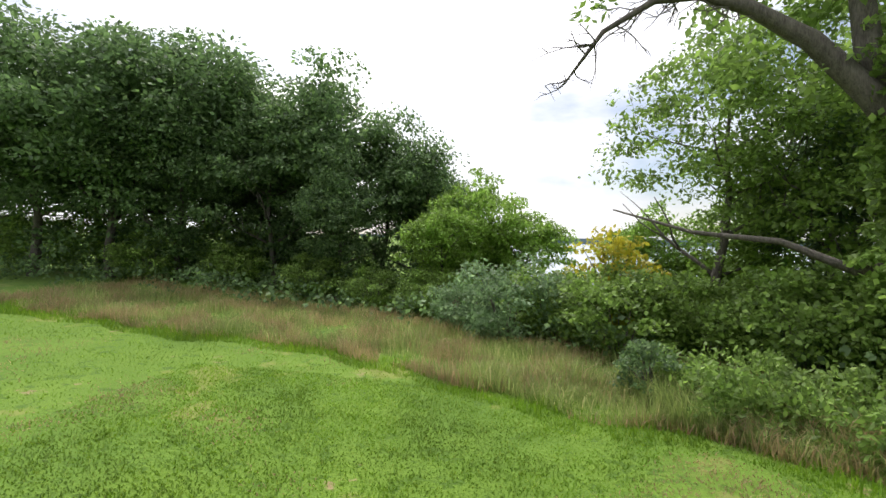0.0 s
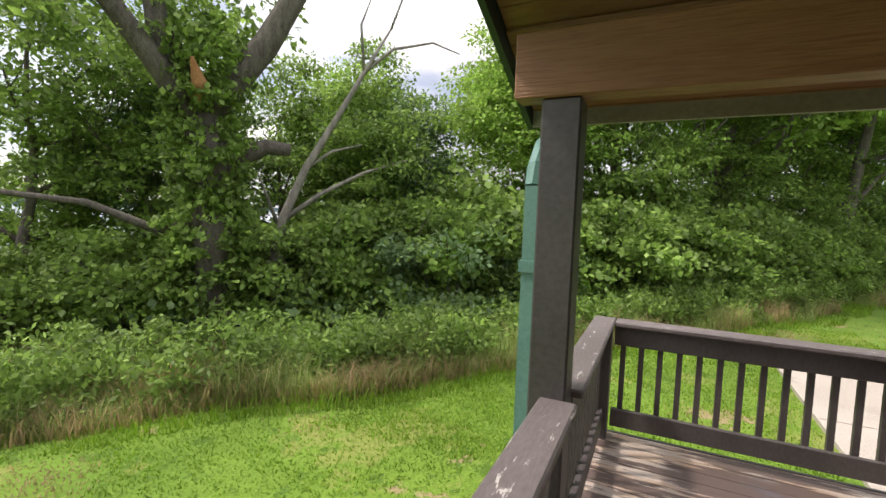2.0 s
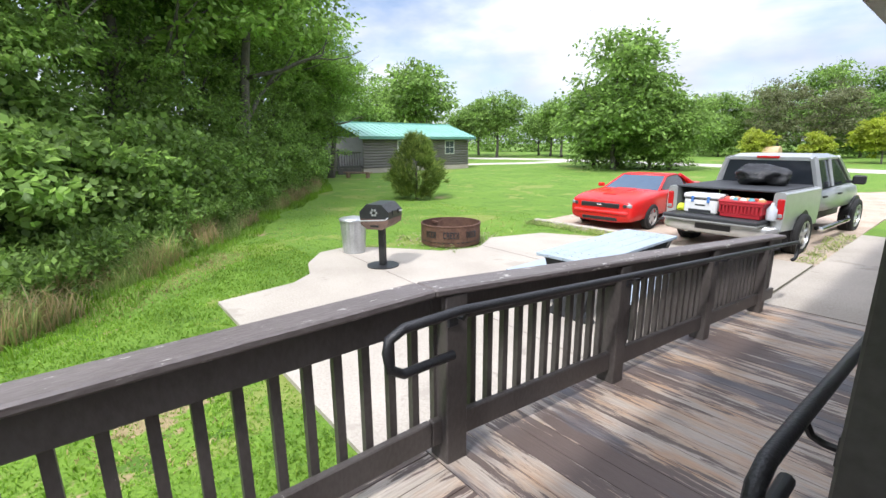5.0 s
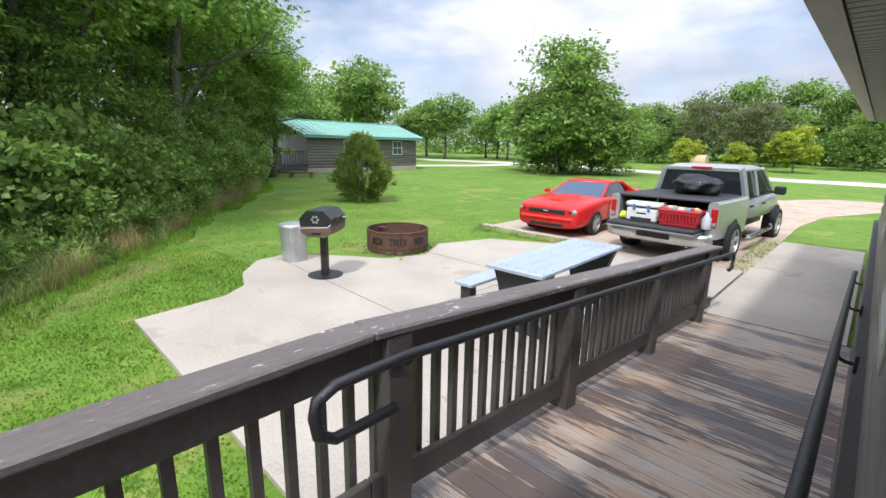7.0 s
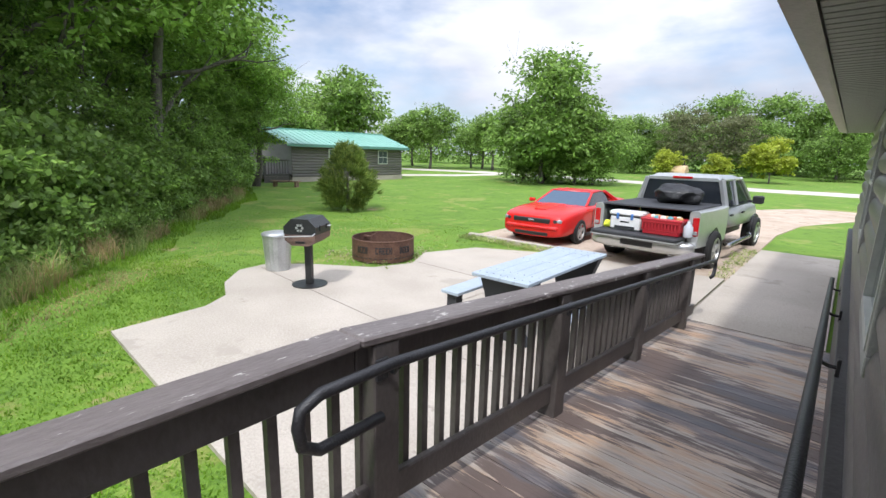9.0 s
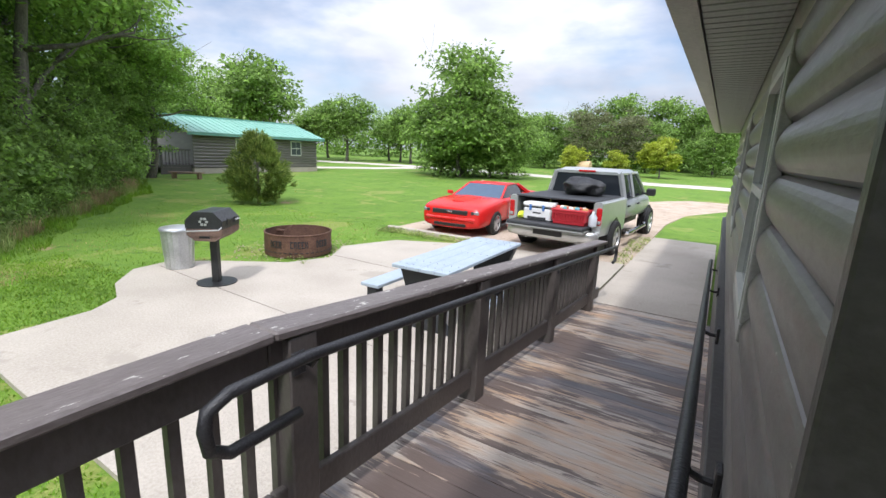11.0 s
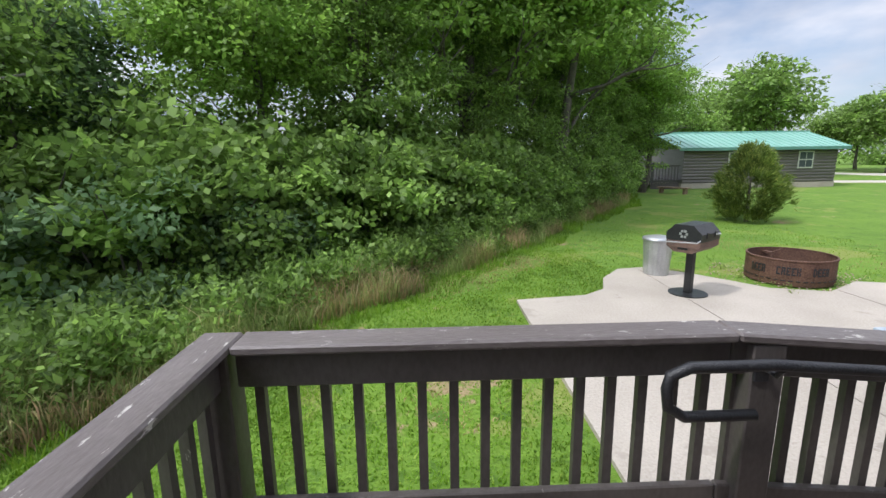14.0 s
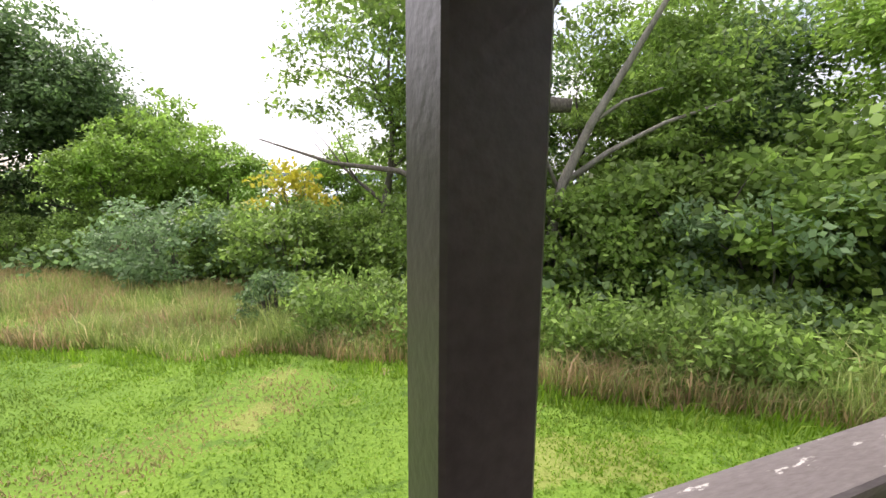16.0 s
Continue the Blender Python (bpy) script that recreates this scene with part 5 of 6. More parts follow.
for k in range(40):
    a = k * math.tau / 40
    if k == 0:
        ob = part("slot", boxed(-0.03, 0.03, -0.006, 0.003, 0.075, 0.09), M_DARK, ring)
        slot_me = ob.data
    else:
        ob = new("slot", slot_me)
        ob.parent = ring
    ob.matrix_local = pose(RR * math.cos(a), RR * math.sin(a), 0, 0, 0, math.degrees(a) + 90)
part("grate_bracket", boxed(RR - 0.22, RR - 0.03, -0.03, 0.03, 0.33, 0.36), M_RUST, ring)
part("grate_handle", tube([(0.3, 0.1, 0.2), (0.33, 0.05, 0.38), (0.3, -0.1, 0.44)], 0.012, 6), M_RUST, ring)
rng = np.random.default_rng(77)
n = 260
a, r = rng.uniform(0, math.tau, n), rng.uniform(0.63, 1.25, n)
px, py = 10.3 + r * np.cos(a), -5.9 + r * np.sin(a)
bm = bmesh.new()
for x, y in zip(px, py):
    s = 0.008 + 0.014 * rng.random()
    if not inside_slab(np.array([x]), np.array([y]))[0]:
        bmesh.ops.create_icosphere(bm, subdivisions=1, radius=s, matrix=Matrix.Translation((x, y, -0.45)) @ Matrix.Diagonal((1, 1, 0.6, 1)))
tagged(link_mesh("gravel", bm, M_GRAVEL), "pale stones round the fire ring", "gravel", kind="stuff")

tb = thing("picnic_table", pose(6.04, -4.86, SLAB_Z, 0, 0, 1.5), "pale blue-grey picnic table with dark legs on the patio", "table")
for k in range(4):
    part("plank", boxed(-0.36 + k * 0.182, -0.36 + k * 0.182 + 0.177, -1.06, 1.06, 0.715, 0.755, bevel=0.006), M_TABLE, tb)
for s in (-1, 1):
    b = part("bench", boxed(s * 0.68 - 0.13, s * 0.68 + 0.13, -1.06, 1.06, 0.42, 0.46, bevel=0.006), M_TABLE, tb)
    for y in (-0.95, 0.95):
        part("bench_leg", boxed(s * 0.68 - 0.07, s * 0.68 + 0.07, y - 0.06, y + 0.06, 0.0, 0.419), M_CHARCOAL, tb)
for y in (-0.85, 0.85):
    part("trestle", profile_x([(-0.36, 0.714), (-0.28, 0.5), (-0.2, 0.12), (-0.3, 0.0), (0.3, 0.0), (0.2, 0.12), (0.28, 0.5), (0.36, 0.714)], -0.06, 0.06), M_CHARCOAL, tb).matrix_local = pose(0, y, 0, 0, 0, 90) 
bolt = None
for k in range(8):
    for y in (-0.95, -0.75, 0.0, 0.75, 0.95):
        x = -0.315 + k // 2 * 0.182 + (k % 2) * 0.09
        if bolt is None:
            ob = part("bolt", lathe([(0.008, 0.755), (0.008, 0.757), (0, 0.758)], 8), M_CHARCOAL, tb)
            bolt = ob.data
        else:
            ob = new("bolt", bolt)
            ob.parent = tb
        ob.location = (x, y, 0)

# ---- vehicles ----


def hull(sections):
    """A body lofted through cross-sections: (y, [(half width, z), ...]) from the sill up; mirrored in x and closed."""
    bm = bmesh.new()
    rows = []
    for y, pts in sections:
        rows.append([bm.verts.new((-x, y, z)) for x, z in pts] + [bm.verts.new((x, y, z)) for x, z in pts[::-1]])
    for a, b in zip(rows, rows[1:]):
        n = len(a)
        for k in range(n):
            bm.faces.new((a[k], a[(k + 1) % n], b[(k + 1) % n], b[k]))
    bm.faces.new(rows[0]), bm.faces.new(rows[-1][::-1])
    bmesh.ops.recalc_face_normals(bm, faces=bm.faces[:])
    return bm


def wheel(parent, x, y, r, w, spokes=5):
    s = 1 if x > 0 else -1
    tyre = part("wheel", lathe([(r * 0.66, -w / 2), (r * 0.93, -w / 2), (r, -w / 2 + 0.03), (r, w / 2 - 0.03), (r * 0.93, w / 2), (r * 0.66, w / 2), (r * 0.62, 0), (r * 0.66, -w / 2)], 32), M_TYRE, parent, "black tyre", smooth=True)
    tyre.matrix_local = pose(x, y, r, 0, 90 * s, 0)
    part("rim", lathe([(r * 0.66, w * 0.42), (r * 0.60, w * 0.36), (r * 0.56, w * 0.12), (0.0, w * 0.12)], 28), M_CHARCOAL, tyre)
    for k in range(spokes):
        sp = part("spoke", boxed(0.02, r * 0.655, -0.05, 0.05, w * 0.25, w * 0.44, bevel=0.018), M_RIM, tyre)
        sp.matrix_local = pose(0, 0, 0, 0, 0, 360 / spokes * k)
    part("rim_lip", lathe([(r * 0.69, w * 0.44), (r * 0.69, w * 0.5), (r * 0.62, w * 0.5), (r * 0.61, w * 0.38)], 28), M_RIM, tyre)
    part("hub", lathe([(0.07, w * 0.2), (0.07, w * 0.4), (0.0, w * 0.42)], 14), M_RIM, tyre)


def rounded(ob, levels=2):
    """Softens a lofted panel."""
    mod = ob.modifiers.new("soft", "SUBSURF")
    mod.levels = mod.render_levels = levels
    ob.data.polygons.foreach_set("use_smooth", [True] * len(ob.data.polygons))
    return ob


# red coupe, nose towards +y
car = thing("car", pose(9.04, -11.55, -0.44, 0, 0, 3) @ Matrix.Diagonal((0.93, 0.94, 0.86, 1)), "shiny red sports coupe parked on gravel", "car")
HW = 0.92


def sec(y, w, zs, zb, wt, zt):
    """sill, flank, shoulder, top edge, crown."""
    return (y, [(w * 0.92, zs), (w, zs + 0.18), (w, zb - 0.12), (w * 0.94, zb), (wt, zt)])


rounded(part("body", hull([sec(2.42, 0.72, 0.26, 0.72, 0.55, 0.77), sec(2.36, 0.84, 0.20, 0.80, 0.62, 0.845), sec(2.15, 0.90, 0.18, 0.86, 0.70, 0.90), sec(1.8, 0.93, 0.20, 0.91, 0.72, 0.955), sec(1.4, 0.945, 0.22, 0.95, 0.72, 0.99), sec(0.9, 0.93, 0.22, 0.97, 0.72, 1.01), sec(0.55, HW, 0.22, 0.98, 0.7, 1.01),
                   sec(-0.6, HW, 0.22, 0.99, 0.7, 1.02), sec(-1.4, HW + 0.03, 0.22, 1.04, 0.7, 1.08), sec(-2.0, HW + 0.01, 0.25, 1.05, 0.7, 1.10), sec(-2.35, 0.88, 0.3, 1.03, 0.65, 1.08), sec(-2.42, 0.82, 0.35, 0.95, 0.6, 1.0)]), M_RED, car))
part("roof", hull([(0.02, [(0.60, 1.33), (0.52, 1.375)]), (-0.4, [(0.60, 1.36), (0.52, 1.405)]), (-0.9, [(0.59, 1.34), (0.5, 1.385)]), (-1.25, [(0.57, 1.28), (0.48, 1.32)])]), M_RED, car, smooth=True)
part("windshield", hull([(0.78, [(0.74, 0.99), (0.70, 1.0)]), (0.05, [(0.60, 1.33), (0.58, 1.345)]), (0.0, [(0.60, 1.30), (0.58, 1.33)]), (0.55, [(0.7, 0.97), (0.68, 0.98)])]), M_SKYGLASS, car, "windscreen with the sky's blue reflection in its colour")
part("cabin_glass", hull([(0.5, [(0.80, 0.97), (0.72, 1.03)]), (0.0, [(0.80, 0.98), (0.61, 1.335)]), (-0.9, [(0.80, 0.99), (0.60, 1.34)]), (-1.6, [(0.74, 1.02), (0.58, 1.12)])]), M_CARGLASS, car)
for s in (-1, 1):
    part("pillar", tube([(s * 0.77, 0.80, 0.97), (s * 0.61, 0.03, 1.345), (s * 0.60, -0.5, 1.375)], [0.035, 0.035, 0.03], 6), M_RED, car)
    part("rear_pillar", tube([(s * 0.80, -1.55, 1.0), (s * 0.60, -0.95, 1.34)], [0.085, 0.06], 6), M_RED, car)
    part("mirror", boxed(s * 1.02 - 0.09, s * 1.02 + 0.09, 0.45, 0.55, 0.98, 1.10, bevel=0.025), M_RED, car)
    part("headlight", boxed(s * 0.68 - 0.13, s * 0.68 + 0.13, 2.20, 2.395 , 0.63, 0.755, bevel=0.035), M_LAMP, car, "clear headlight")
    part("headlight_eye", lathe([(0.05, 0), (0.05, 0.02), (0, 0.025)], 14), M_CHARCOAL, car).matrix_local = pose(s * 0.65, 2.385, 0.69, -90, 0, 0)
    part("door_seam", boxed(s * 0.928 - 0.004, s * 0.928 + 0.004, 0.62, 0.632, 0.32, 0.9), M_DARK, car)
    part("sill_skirt", boxed(s * 0.90 - 0.03, s * 0.90 + 0.03, -0.9, 1.0, 0.17, 0.25, bevel=0.015), M_DARK, car)
    part("fog_vent", boxed(s * 0.62 - 0.1, s * 0.62 + 0.1, 2.25, 2.36, 0.30, 0.36, bevel=0.01), M_DARK, car)
    for y in (1.45, -1.30):
        arch = part("wheel_arch", lathe([(0.37, -0.02), (0.37, 0.02), (0.0, 0.02)], 24), M_DARK, car)
        arch.matrix_local = pose(s * (HW - 0.012), y, 0.345, 0, 90 * s, 0)
        wheel(car, s * 0.86, y, 0.345, 0.20)
part("grille", boxed(-0.53, 0.53, 2.25, 2.425, 0.60, 0.755, bevel=0.03), M_DARK, car, "dark front grille")
part("badge", boxed(-0.075, 0.075, 2.42, 2.437, 0.655, 0.70, bevel=0.008), M_CHROME, car)
part("bumper", boxed(-0.74, 0.74, 2.28, 2.445, 0.42, 0.56, bevel=0.05), M_RED, car)
part("lower_intake", boxed(-0.48, 0.48, 2.28, 2.425, 0.27, 0.38, bevel=0.03), M_DARK, car)
part("hood_scoop", hull([(1.95, [(0.22, 0.86), (0.16, 0.945)]), (1.0, [(0.34, 0.94), (0.24, 1.04)])]), M_RED, car)

# silver pick-up, tail towards +y, with its tailgate down
tk = thing("pickup_truck", pose(6.10, -11.95, -0.48, 0, 0, -3) @ Matrix.Diagonal((1, 1, 0.94, 1)), "silver crew-cab pick-up truck with its tailgate down", "truck")
W = 0.98
rounded(part("cab", hull([(-2.55, [(W * 0.9, 0.50), (W * 0.95, 0.8), (W * 0.88, 1.10), (0.7, 1.16)]), (-1.5, [(W, 0.5), (W, 0.9), (W * 0.97, 1.18), (0.75, 1.22)]), (-1.2, [(W, 0.5), (W, 0.9), (W * 0.97, 1.22), (0.75, 1.25)]),
                  (-1.18, [(W, 0.5), (W, 0.9), (W * 0.97, 1.22), (0.78, 1.26)]), (1.05, [(W, 0.5), (W, 0.9), (W * 0.97, 1.24), (0.78, 1.27)])]), M_SILVER, tk), 1)
part("greenhouse", hull([(-1.25, [(0.90, 1.22), (0.86, 1.25)]), (-0.55, [(0.90, 1.22), (0.74, 1.84)]), (0.8, [(0.90, 1.22), (0.74, 1.86)]), (1.02, [(0.90, 1.22), (0.75, 1.80)])]), M_CARGLASS, tk, "dark tinted cab glass")
part("roof", hull([(-0.62, [(0.76, 1.80), (0.68, 1.86)]), (-0.2, [(0.765, 1.84), (0.66, 1.91)]), (0.7, [(0.765, 1.84), (0.66, 1.915)]), (1.03, [(0.76, 1.78), (0.68, 1.85)])]), M_SILVER, tk)
for s in (-1, 1):
    for y0, z0, y1, z1, r in ((-1.25, 1.23, -0.58, 1.83, 0.045), (0.12, 1.22, 0.12, 1.83, 0.05), (1.0, 1.22, 0.98, 1.82, 0.07), (-0.5, 1.82, 0.95, 1.82, 0.04)):
        xa, xb = 0.90 if z0 < 1.5 else 0.75, 0.755
        part("pillar", tube([(s * xa, y0, z0), (s * xb, y1, z1)], r, 6), M_SILVER, tk)
    part("side_mirror", boxed(s * 1.14 - 0.11, s * 1.14 + 0.11, -0.82, -0.70, 1.22, 1.42, bevel=0.03), M_DARK, tk, "black door mirror")
    part("mirror_arm", boxed(min(s * 0.92, s * 1.05), max(s * 0.92, s * 1.05), -0.78, -0.73, 1.25, 1.30), M_DARK, tk)
    for y in (-0.25, 0.75):
        part("door_handle", boxed(s * W - 0.02, s * W + 0.025, y - 0.09, y + 0.09, 1.02, 1.06, bevel=0.01), M_DARK, tk)
    part("step_bar", tube([(s * 1.0, -1.05, 0.42), (s * 1.04, -0.95, 0.38), (s * 1.04, 0.95, 0.38), (s * 1.0, 1.05, 0.42)], 0.05, 8), M_CHROME, tk, "chrome side step")
    part("bed_side", hull([(1.07, [(0.075, 0.52), (0.085, 0.9), (0.075, 1.24), (0.05, 1.27)]), (2.2, [(0.085, 0.54), (0.095, 0.9), (0.08, 1.24), (0.05, 1.27)]), (2.995, [(0.085, 0.58), (0.095, 0.9), (0.085, 1.25), (0.055, 1.28)])]), M_SILVER, tk).location = (s * (W - 0.08), 0, 0)
    part("tail_light", boxed(s * 0.928 - 0.058, s * 0.928 + 0.058, 2.80, 3.012, 0.80, 1.17, bevel=0.02), M_TAIL, tk, "red tail light")
    part("reverse_lamp", boxed(s * 0.93 - 0.045, s * 0.93 + 0.045, 3.006, 3.018, 0.83, 0.90, bevel=0.005), M_LAMP, tk)
    part("exhaust", tube([(s * 0.55, 2.6, 0.42), (s * 0.55, 3.02, 0.40)], 0.045, 10), M_CHROME, tk)
    part("mud_flap", boxed(s * 0.8 - 0.15, s * 0.8 + 0.15, 2.42, 2.44, 0.22, 0.55), M_DARK, tk)
    for y in (-1.62, 1.98):
        arch = part("wheel_arch", lathe([(0.445, -0.012), (0.445, 0.012), (0.0, 0.012)], 28), M_DARK, tk)
        arch.matrix_local = pose(s * (W + 0.0), y, 0.45, 0, 90 * s, 0)
        wheel(tk, s * 0.93, y, 0.405, 0.27, 5)
part("bed_floor", boxed(-0.80, 0.80, 1.08, 2.99, 0.72, 0.78), M_DARK, tk)
part("bed_front", boxed(-0.80, 0.80, 1.07, 1.10, 0.78, 1.24), M_DARK, tk)
part("bed_cover", boxed(-0.86, 0.86, 1.10, 2.97, 1.262, 1.30, bevel=0.012), M_CHARCOAL, tk, "black hard bed cover")
part("tailgate", boxed(-0.80, 0.80, 3.0, 3.52, 0.71, 0.78, bevel=0.015), M_CHARCOAL, tk, "dark lowered tailgate")
part("tailgate_skin", boxed(-0.80, 0.80, 3.0, 3.52, 0.685, 0.708), M_SILVER, tk)
rounded(part("bumper", hull([(2.86, [(0.96, 0.40), (1.01, 0.48), (1.01, 0.66), (0.96, 0.69)]), (3.10, [(0.95, 0.38), (1.0, 0.45), (1.0, 0.66), (0.95, 0.69)]), (3.24, [(0.84, 0.40), (0.90, 0.46), (0.90, 0.64), (0.84, 0.67)])]), M_BUMPER, tk, "chrome rear bumper"), 1)
part("plate_recess", boxed(-0.3, 0.3, 3.225, 3.25, 0.50, 0.61), M_DARK, tk)
part("brake_light", boxed(-0.2, 0.2, 1.0, 1.05, 1.82, 1.87, bevel=0.008), M_TAIL, tk, "red high brake light")
part("chassis", boxed(-0.55, 0.55, -2.3, 2.9, 0.35, 0.55), M_DARK, tk)
part("rear_window", boxed(-0.66, 0.66, 1.015, 1.03, 1.30, 1.76), M_CARGLASS, tk)


def on_truck(x, y, z):
    return tk.matrix_basis @ Matrix.Translation((x, y, z))


cooler = thing("cooler", on_truck(0.28, 2.98, 0.785), "white picnic cooler with blue latches in the truck bed", "cooler")
part("tub", boxed(-0.3, 0.3, -0.2, 0.2, 0.0, 0.28, bevel=0.03), M_WHITE, cooler)
part("lid", boxed(-0.32, 0.32, -0.21, 0.21, 0.29, 0.39, bevel=0.03), M_WHITE, cooler)
part("gasket", boxed(-0.3, 0.3, -0.2, 0.2, 0.28, 0.29), M_DARK, cooler)
M_BLUE = plain("blue_latch", (0.08, 0.2, 0.5), 0.4)
for x in (-0.14, 0.14):
    part("latch", boxed(x - 0.025, x + 0.025, 0.20, 0.225, 0.22, 0.34, bevel=0.006), M_BLUE, cooler, "blue latch")
part("brand_bar", boxed(-0.09, 0.09, 0.2, 0.204, 0.15, 0.18), M_DARK, cooler)
part("foot_panel", boxed(-0.2, 0.2, 0.2, 0.206, 0.02, 0.08), M_CHARCOAL, cooler)
basket = thing("laundry_basket", on_truck(-0.42, 3.05, 0.785), "red plastic laundry basket full of groceries", "basket")
bm = bmesh.new()
for z0, z1, f in ((0.0, 0.09, 0.94), (0.22, 0.30, 1.03), (0.27, 0.32, 1.07)):
    box(bm, -0.34 * f, 0.34 * f, -0.22 * f, 0.22 * f, z0, z1, bevel=0.015)
for k in range(12):
    x = -0.32 + k * 0.058
    box(bm, x - 0.015, x + 0.015, 0.205, 0.222, 0.085, 0.235)
    box(bm, x - 0.015, x + 0.015, -0.222, -0.205, 0.085, 0.235)
for k in range(8):
    y = -0.19 + k * 0.054
    box(bm, -0.338, -0.32, y - 0.015, y + 0.015, 0.085, 0.235)
    box(bm, 0.32, 0.338, y - 0.015, y + 0.015, 0.085, 0.235)
box(bm, -0.3, 0.3, -0.18, 0.18, 0.08, 0.24)
part("basket", bm, M_REDPLASTIC, basket)
rng = np.random.default_rng(9)
cols = [plain("wrapper_a", (0.55, 0.3, 0.12), 0.5), plain("wrapper_b", (0.7, 0.68, 0.62), 0.4), plain("wrapper_c", (0.5, 0.08, 0.05), 0.4), plain("wrapper_d", (0.08, 0.3, 0.35), 0.4)]
for k in range(11):
    g = thing("grocery_packet", on_truck(-0.42 - 0.28 + 0.056 * k, 3.05 + rng.uniform(-0.1, 0.12), 1.11), "crumpled food packet in the red basket", "packet", "groceries in the basket")
    bm = bmesh.new()
    bmesh.ops.create_icosphere(bm, subdivisions=2, radius=0.065)
    for v in bm.verts:
        v.co *= 1 + 0.3 * noise.noise(v.co * 14 + Vector((k, 0, 0)))
        v.co.z *= 0.75
    part("packet", bm, cols[k % 4], g)
jug = thing("water_jug", on_truck(-0.86 + 0.02, 3.08, 0.785), "clear plastic water jug on the tailgate", "jug")
part("body", lathe([(0.0, 0.0), (0.075, 0.0), (0.08, 0.02), (0.08, 0.2), (0.03, 0.27), (0.025, 0.3), (0.0, 0.3)], 18), plain("milky_plastic", (0.55, 0.58, 0.62), 0.15), jug, smooth=True)
part("cap", lathe([(0.028, 0.29), (0.028, 0.315), (0, 0.316)], 12), M_WHITE, jug)
vest = thing("hi_vis_bundle", on_truck(0.70, 3.0, 0.785), "fluorescent yellow bundle in the truck bed", "cloth")
bm = bmesh.new()
bmesh.ops.create_icosphere(bm, subdivisions=2, radius=0.09)
for v in bm.verts:
    v.co *= 1 + 0.35 * noise.noise(v.co * 16)
    v.co.z = max(v.co.z + 0.06, 0)
part("bundle", bm, M_HIVIS, vest)
bag = thing("rubbish_bag", on_truck(-0.15, 1.75, 1.302), "crumpled black plastic bag on the bed cover", "bag")
bm = bmesh.new()
bmesh.ops.create_icosphere(bm, subdivisions=4, radius=0.33)
for v in bm.verts:
    n1 = noise.noise(v.co * 5) * 0.28 + noise.noise(v.co * 14) * 0.13
    v.co *= 1 + n1
    v.co.x *= 1.45
    v.co.z = max(v.co.z * 0.75 + 0.17, 0.0)
part("bag", bm, M_BAG, bag, smooth=True)

# ---- the neighbouring cabin ----
nb = thing("log_cabin", pose(0, 0, 0), "dark brown log cabin with a green metal roof", "cabin")
CX, CYA, CYB, CZ0, CEZ, CRX, CRZ = 31.8, -26.2, -16.1, -0.55, 2.05, 34.9, 3.15
part("wall", boxed(CX + 0.05, 38.0, CYA + 0.05, CYB - 0.05, CZ0, CEZ + 0.1), M_LOG, nb)
part("foundation", boxed(CX - 0.02, 38.05, CYA - 0.02, CYB + 0.02, CZ0 - 0.3, CZ0 + 0.42), M_CONCRETE, nb, "pale concrete foundation")
for k in range(11):
    z = CZ0 + 0.43 + k * 0.2
    g = profile_x([(0, 0), (-0.045, 0.02), (-0.075, 0.1), (-0.045, 0.18), (0, 0.2)], 0, CYB - CYA)
    part("log", g, M_LOG, nb).matrix_basis = pose(CX + 0.05, CYB, z, 0, 0, -90)
for s in (1, -1):
    xa = CRX - s * (CRX - (CX - 0.45))
    part("roof_sheet", slope_sheet(xa, CEZ, CRX, CRZ, 0.0, 0.06, CYA - 0.45, CYB + 0.55), M_ROOF, nb)
for k in range(24):
    y = CYA - 0.4 + k * 0.46
    part("roof_rib", slope_sheet(CX - 0.45, CEZ, CRX, CRZ, 0.061, 0.095, y, y + 0.05), M_ROOF, nb)
part("ridge_cap", boxed(CRX - 0.15, CRX + 0.15, CYA - 0.45, CYB + 0.55, CRZ + 0.03, CRZ + 0.12), M_ROOF, nb)
part("eave_board", boxed(CX - 0.47, CX - 0.452, CYA - 0.45, CYB + 0.55, CEZ - 0.12, CEZ + 0.07), M_GREEN, nb)
for y in (-24.1, -19.5):
    w = part("window", boxed(CX - 0.06, CX - 0.03, y - 0.5, y + 0.5, 0.75, 1.85), M_FRAME, nb, "white-framed window")
    for a in range(2):
        for b in range(2):
            part("pane", boxed(CX - 0.068, CX - 0.061, y - 0.42 + a * 0.44, y - 0.02 + a * 0.44, 0.83 + b * 0.5, 1.27 + b * 0.5), M_WINDOW, w)
part("porch_deck", boxed(CX + 0.2, 37.8, CYB + 0.02, CYB + 1.9, -0.05, 0.1), M_CORNER, nb)
part("porch_rail", boxed(CX + 0.2, CX + 0.3, CYB + 0.05, CYB + 1.9, 0.95, 1.05), M_RAIL, nb)
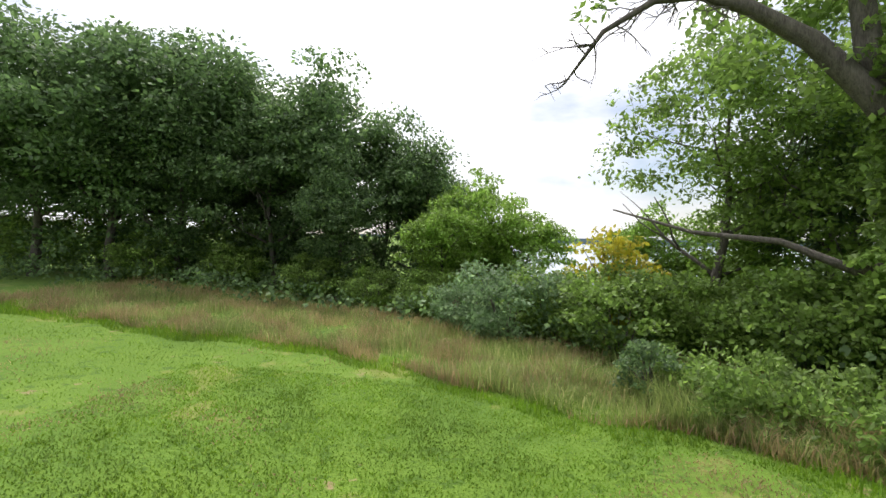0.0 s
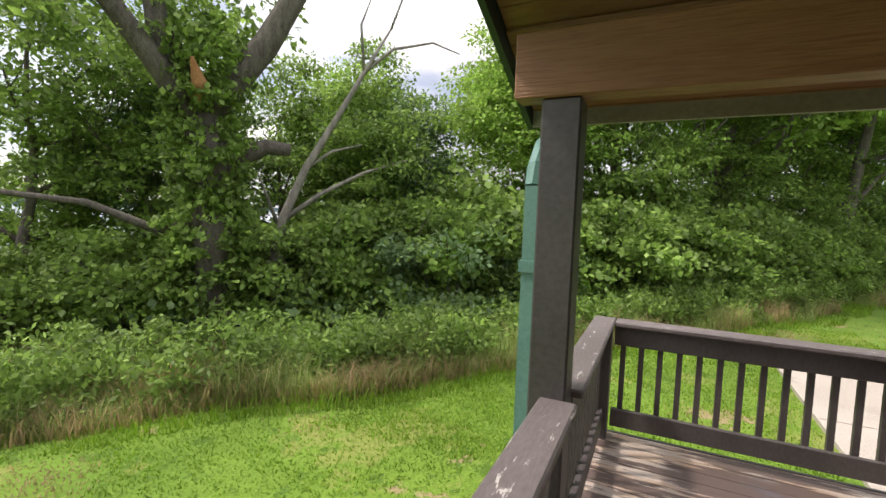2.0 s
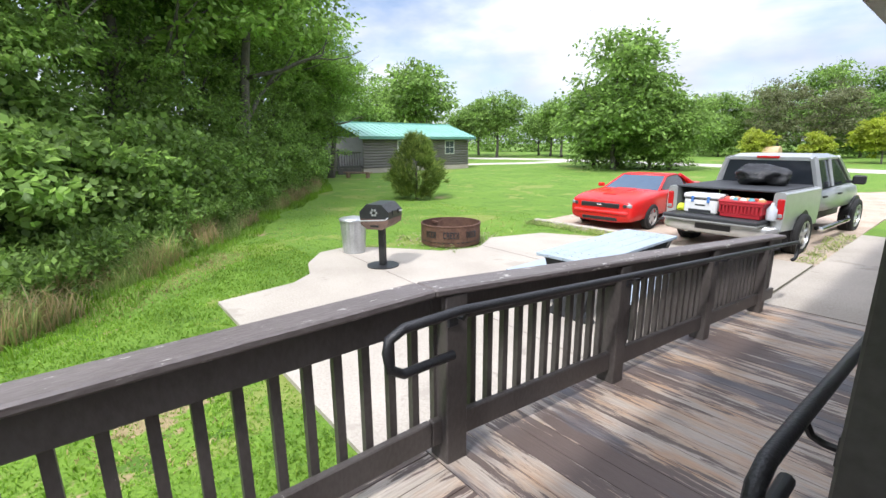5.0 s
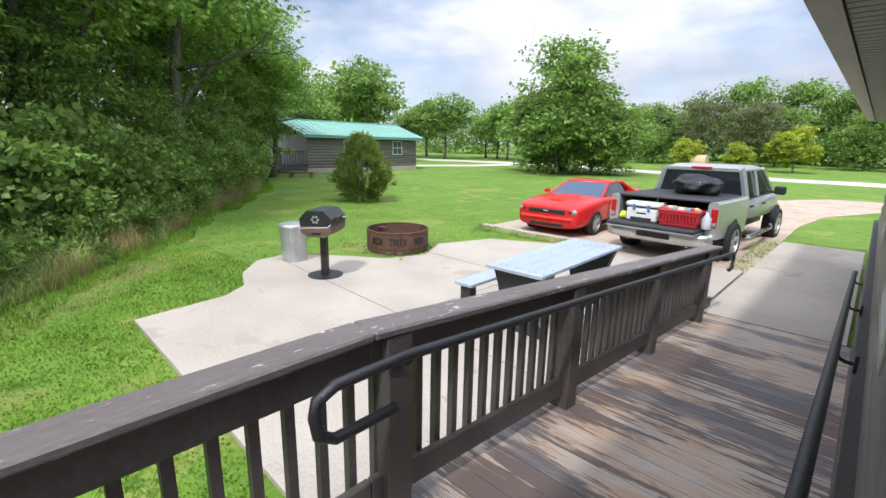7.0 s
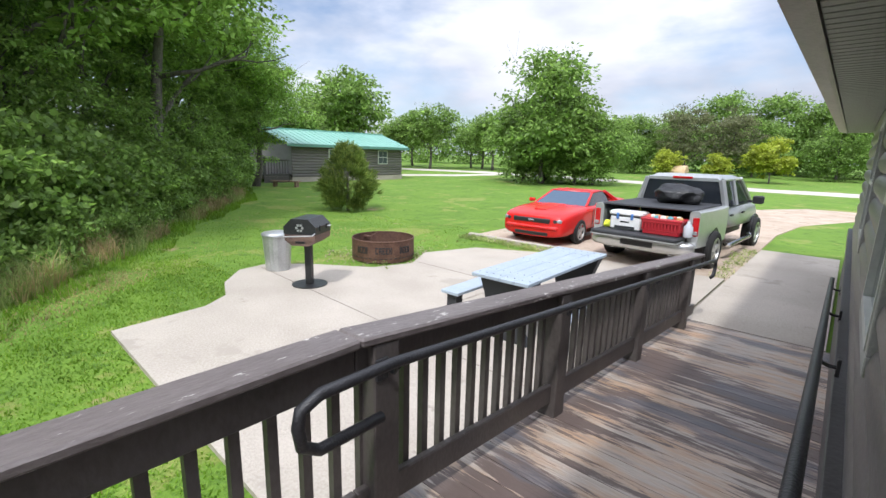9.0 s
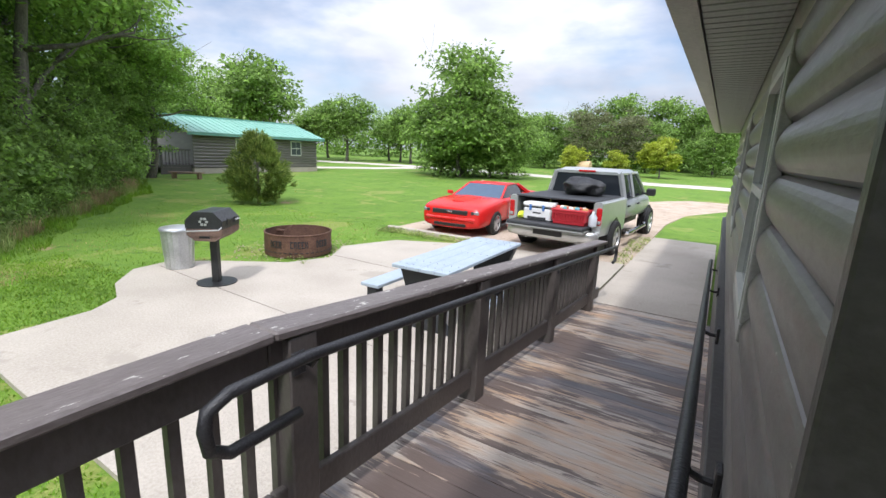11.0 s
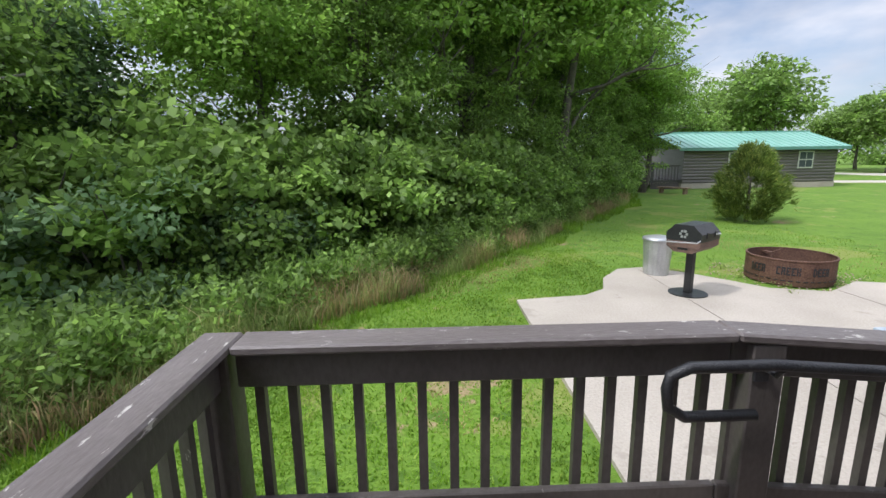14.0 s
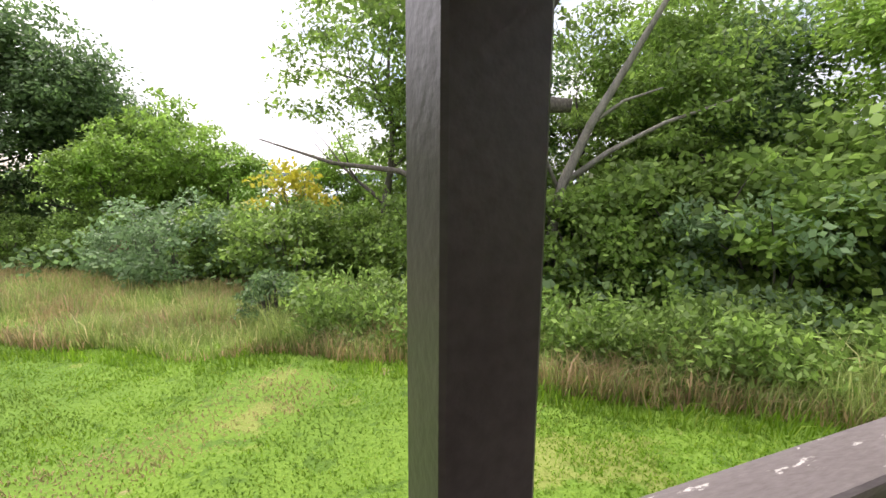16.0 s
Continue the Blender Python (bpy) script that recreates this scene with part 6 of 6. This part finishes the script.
part("porch_skirt", boxed(CX + 0.22, CX + 0.26, CYB + 0.05, CYB + 1.9, CZ0 - 0.2, -0.06), M_RAIL, nb)
for k in range(9):
    part("porch_baluster", boxed(CX + 0.22, CX + 0.27, CYB + 0.15 + k * 0.2, CYB + 0.2 + k * 0.2, 0.1, 0.95), M_RAIL, nb)
part("porch_post", boxed(CX + 0.2, CX + 0.34, CYB + 1.78, CYB + 1.92, 0.1, 1.2), M_CORNER, nb)
bench = thing("picnic_bench", pose(28.2, -13.6, float(ground_z(28.2, -13.6)), 0, 0, 30), "low dark wooden bench on the far lawn", "bench")
part("seat", boxed(-0.9, 0.9, -0.2, 0.2, 0.30, 0.36), M_STUMP, bench)
for x in (-0.7, 0.7):
    part("leg", boxed(x - 0.06, x + 0.06, -0.15, 0.15, -0.05, 0.30), M_STUMP, bench)
hay = thing("hay_bale", pose(15.0, -44.5, 0.1), "round straw bale beside the far road", "bale")
part("roll", lathe([(0.0, -0.6), (0.62, -0.6), (0.65, -0.55), (0.65, 0.55), (0.62, 0.6), (0.0, 0.6)], 24), M_STRAW, hay).matrix_local = pose(0, 0, 0.45, 0, 90, 0)
for x, y, h in ((24.2, -36.0, 1.1), (24.9, -36.4, 0.9)):
    u = thing("utility_pedestal", pose(x, y, float(ground_z(x, y))), "grey metal campground power pedestal", "pedestal", "power pedestals")
    part("post", boxed(-0.08, 0.08, -0.08, 0.08, -0.1, h), M_STEEL, u)
    part("box", boxed(-0.16, 0.16, -0.1, 0.1, h, h + 0.5, bevel=0.02), M_STEEL, u)
fb = thing("dark_bin", pose(22.6, -34.0, float(ground_z(22.6, -34.0))), "dark low bin under the far tree", "bin")
part("body", boxed(-0.35, 0.35, -0.3, 0.3, 0, 0.55, bevel=0.04), M_CHARCOAL, fb)
stump = thing("wooden_post", pose(-1.2, 15.6, float(ground_z(-1.2, 15.6))), "short weathered wooden marker post in the grass", "post")
part("block", boxed(-0.24, 0.24, -0.12, 0.12, -0.1, 0.95, bevel=0.03), M_STUMP, stump)
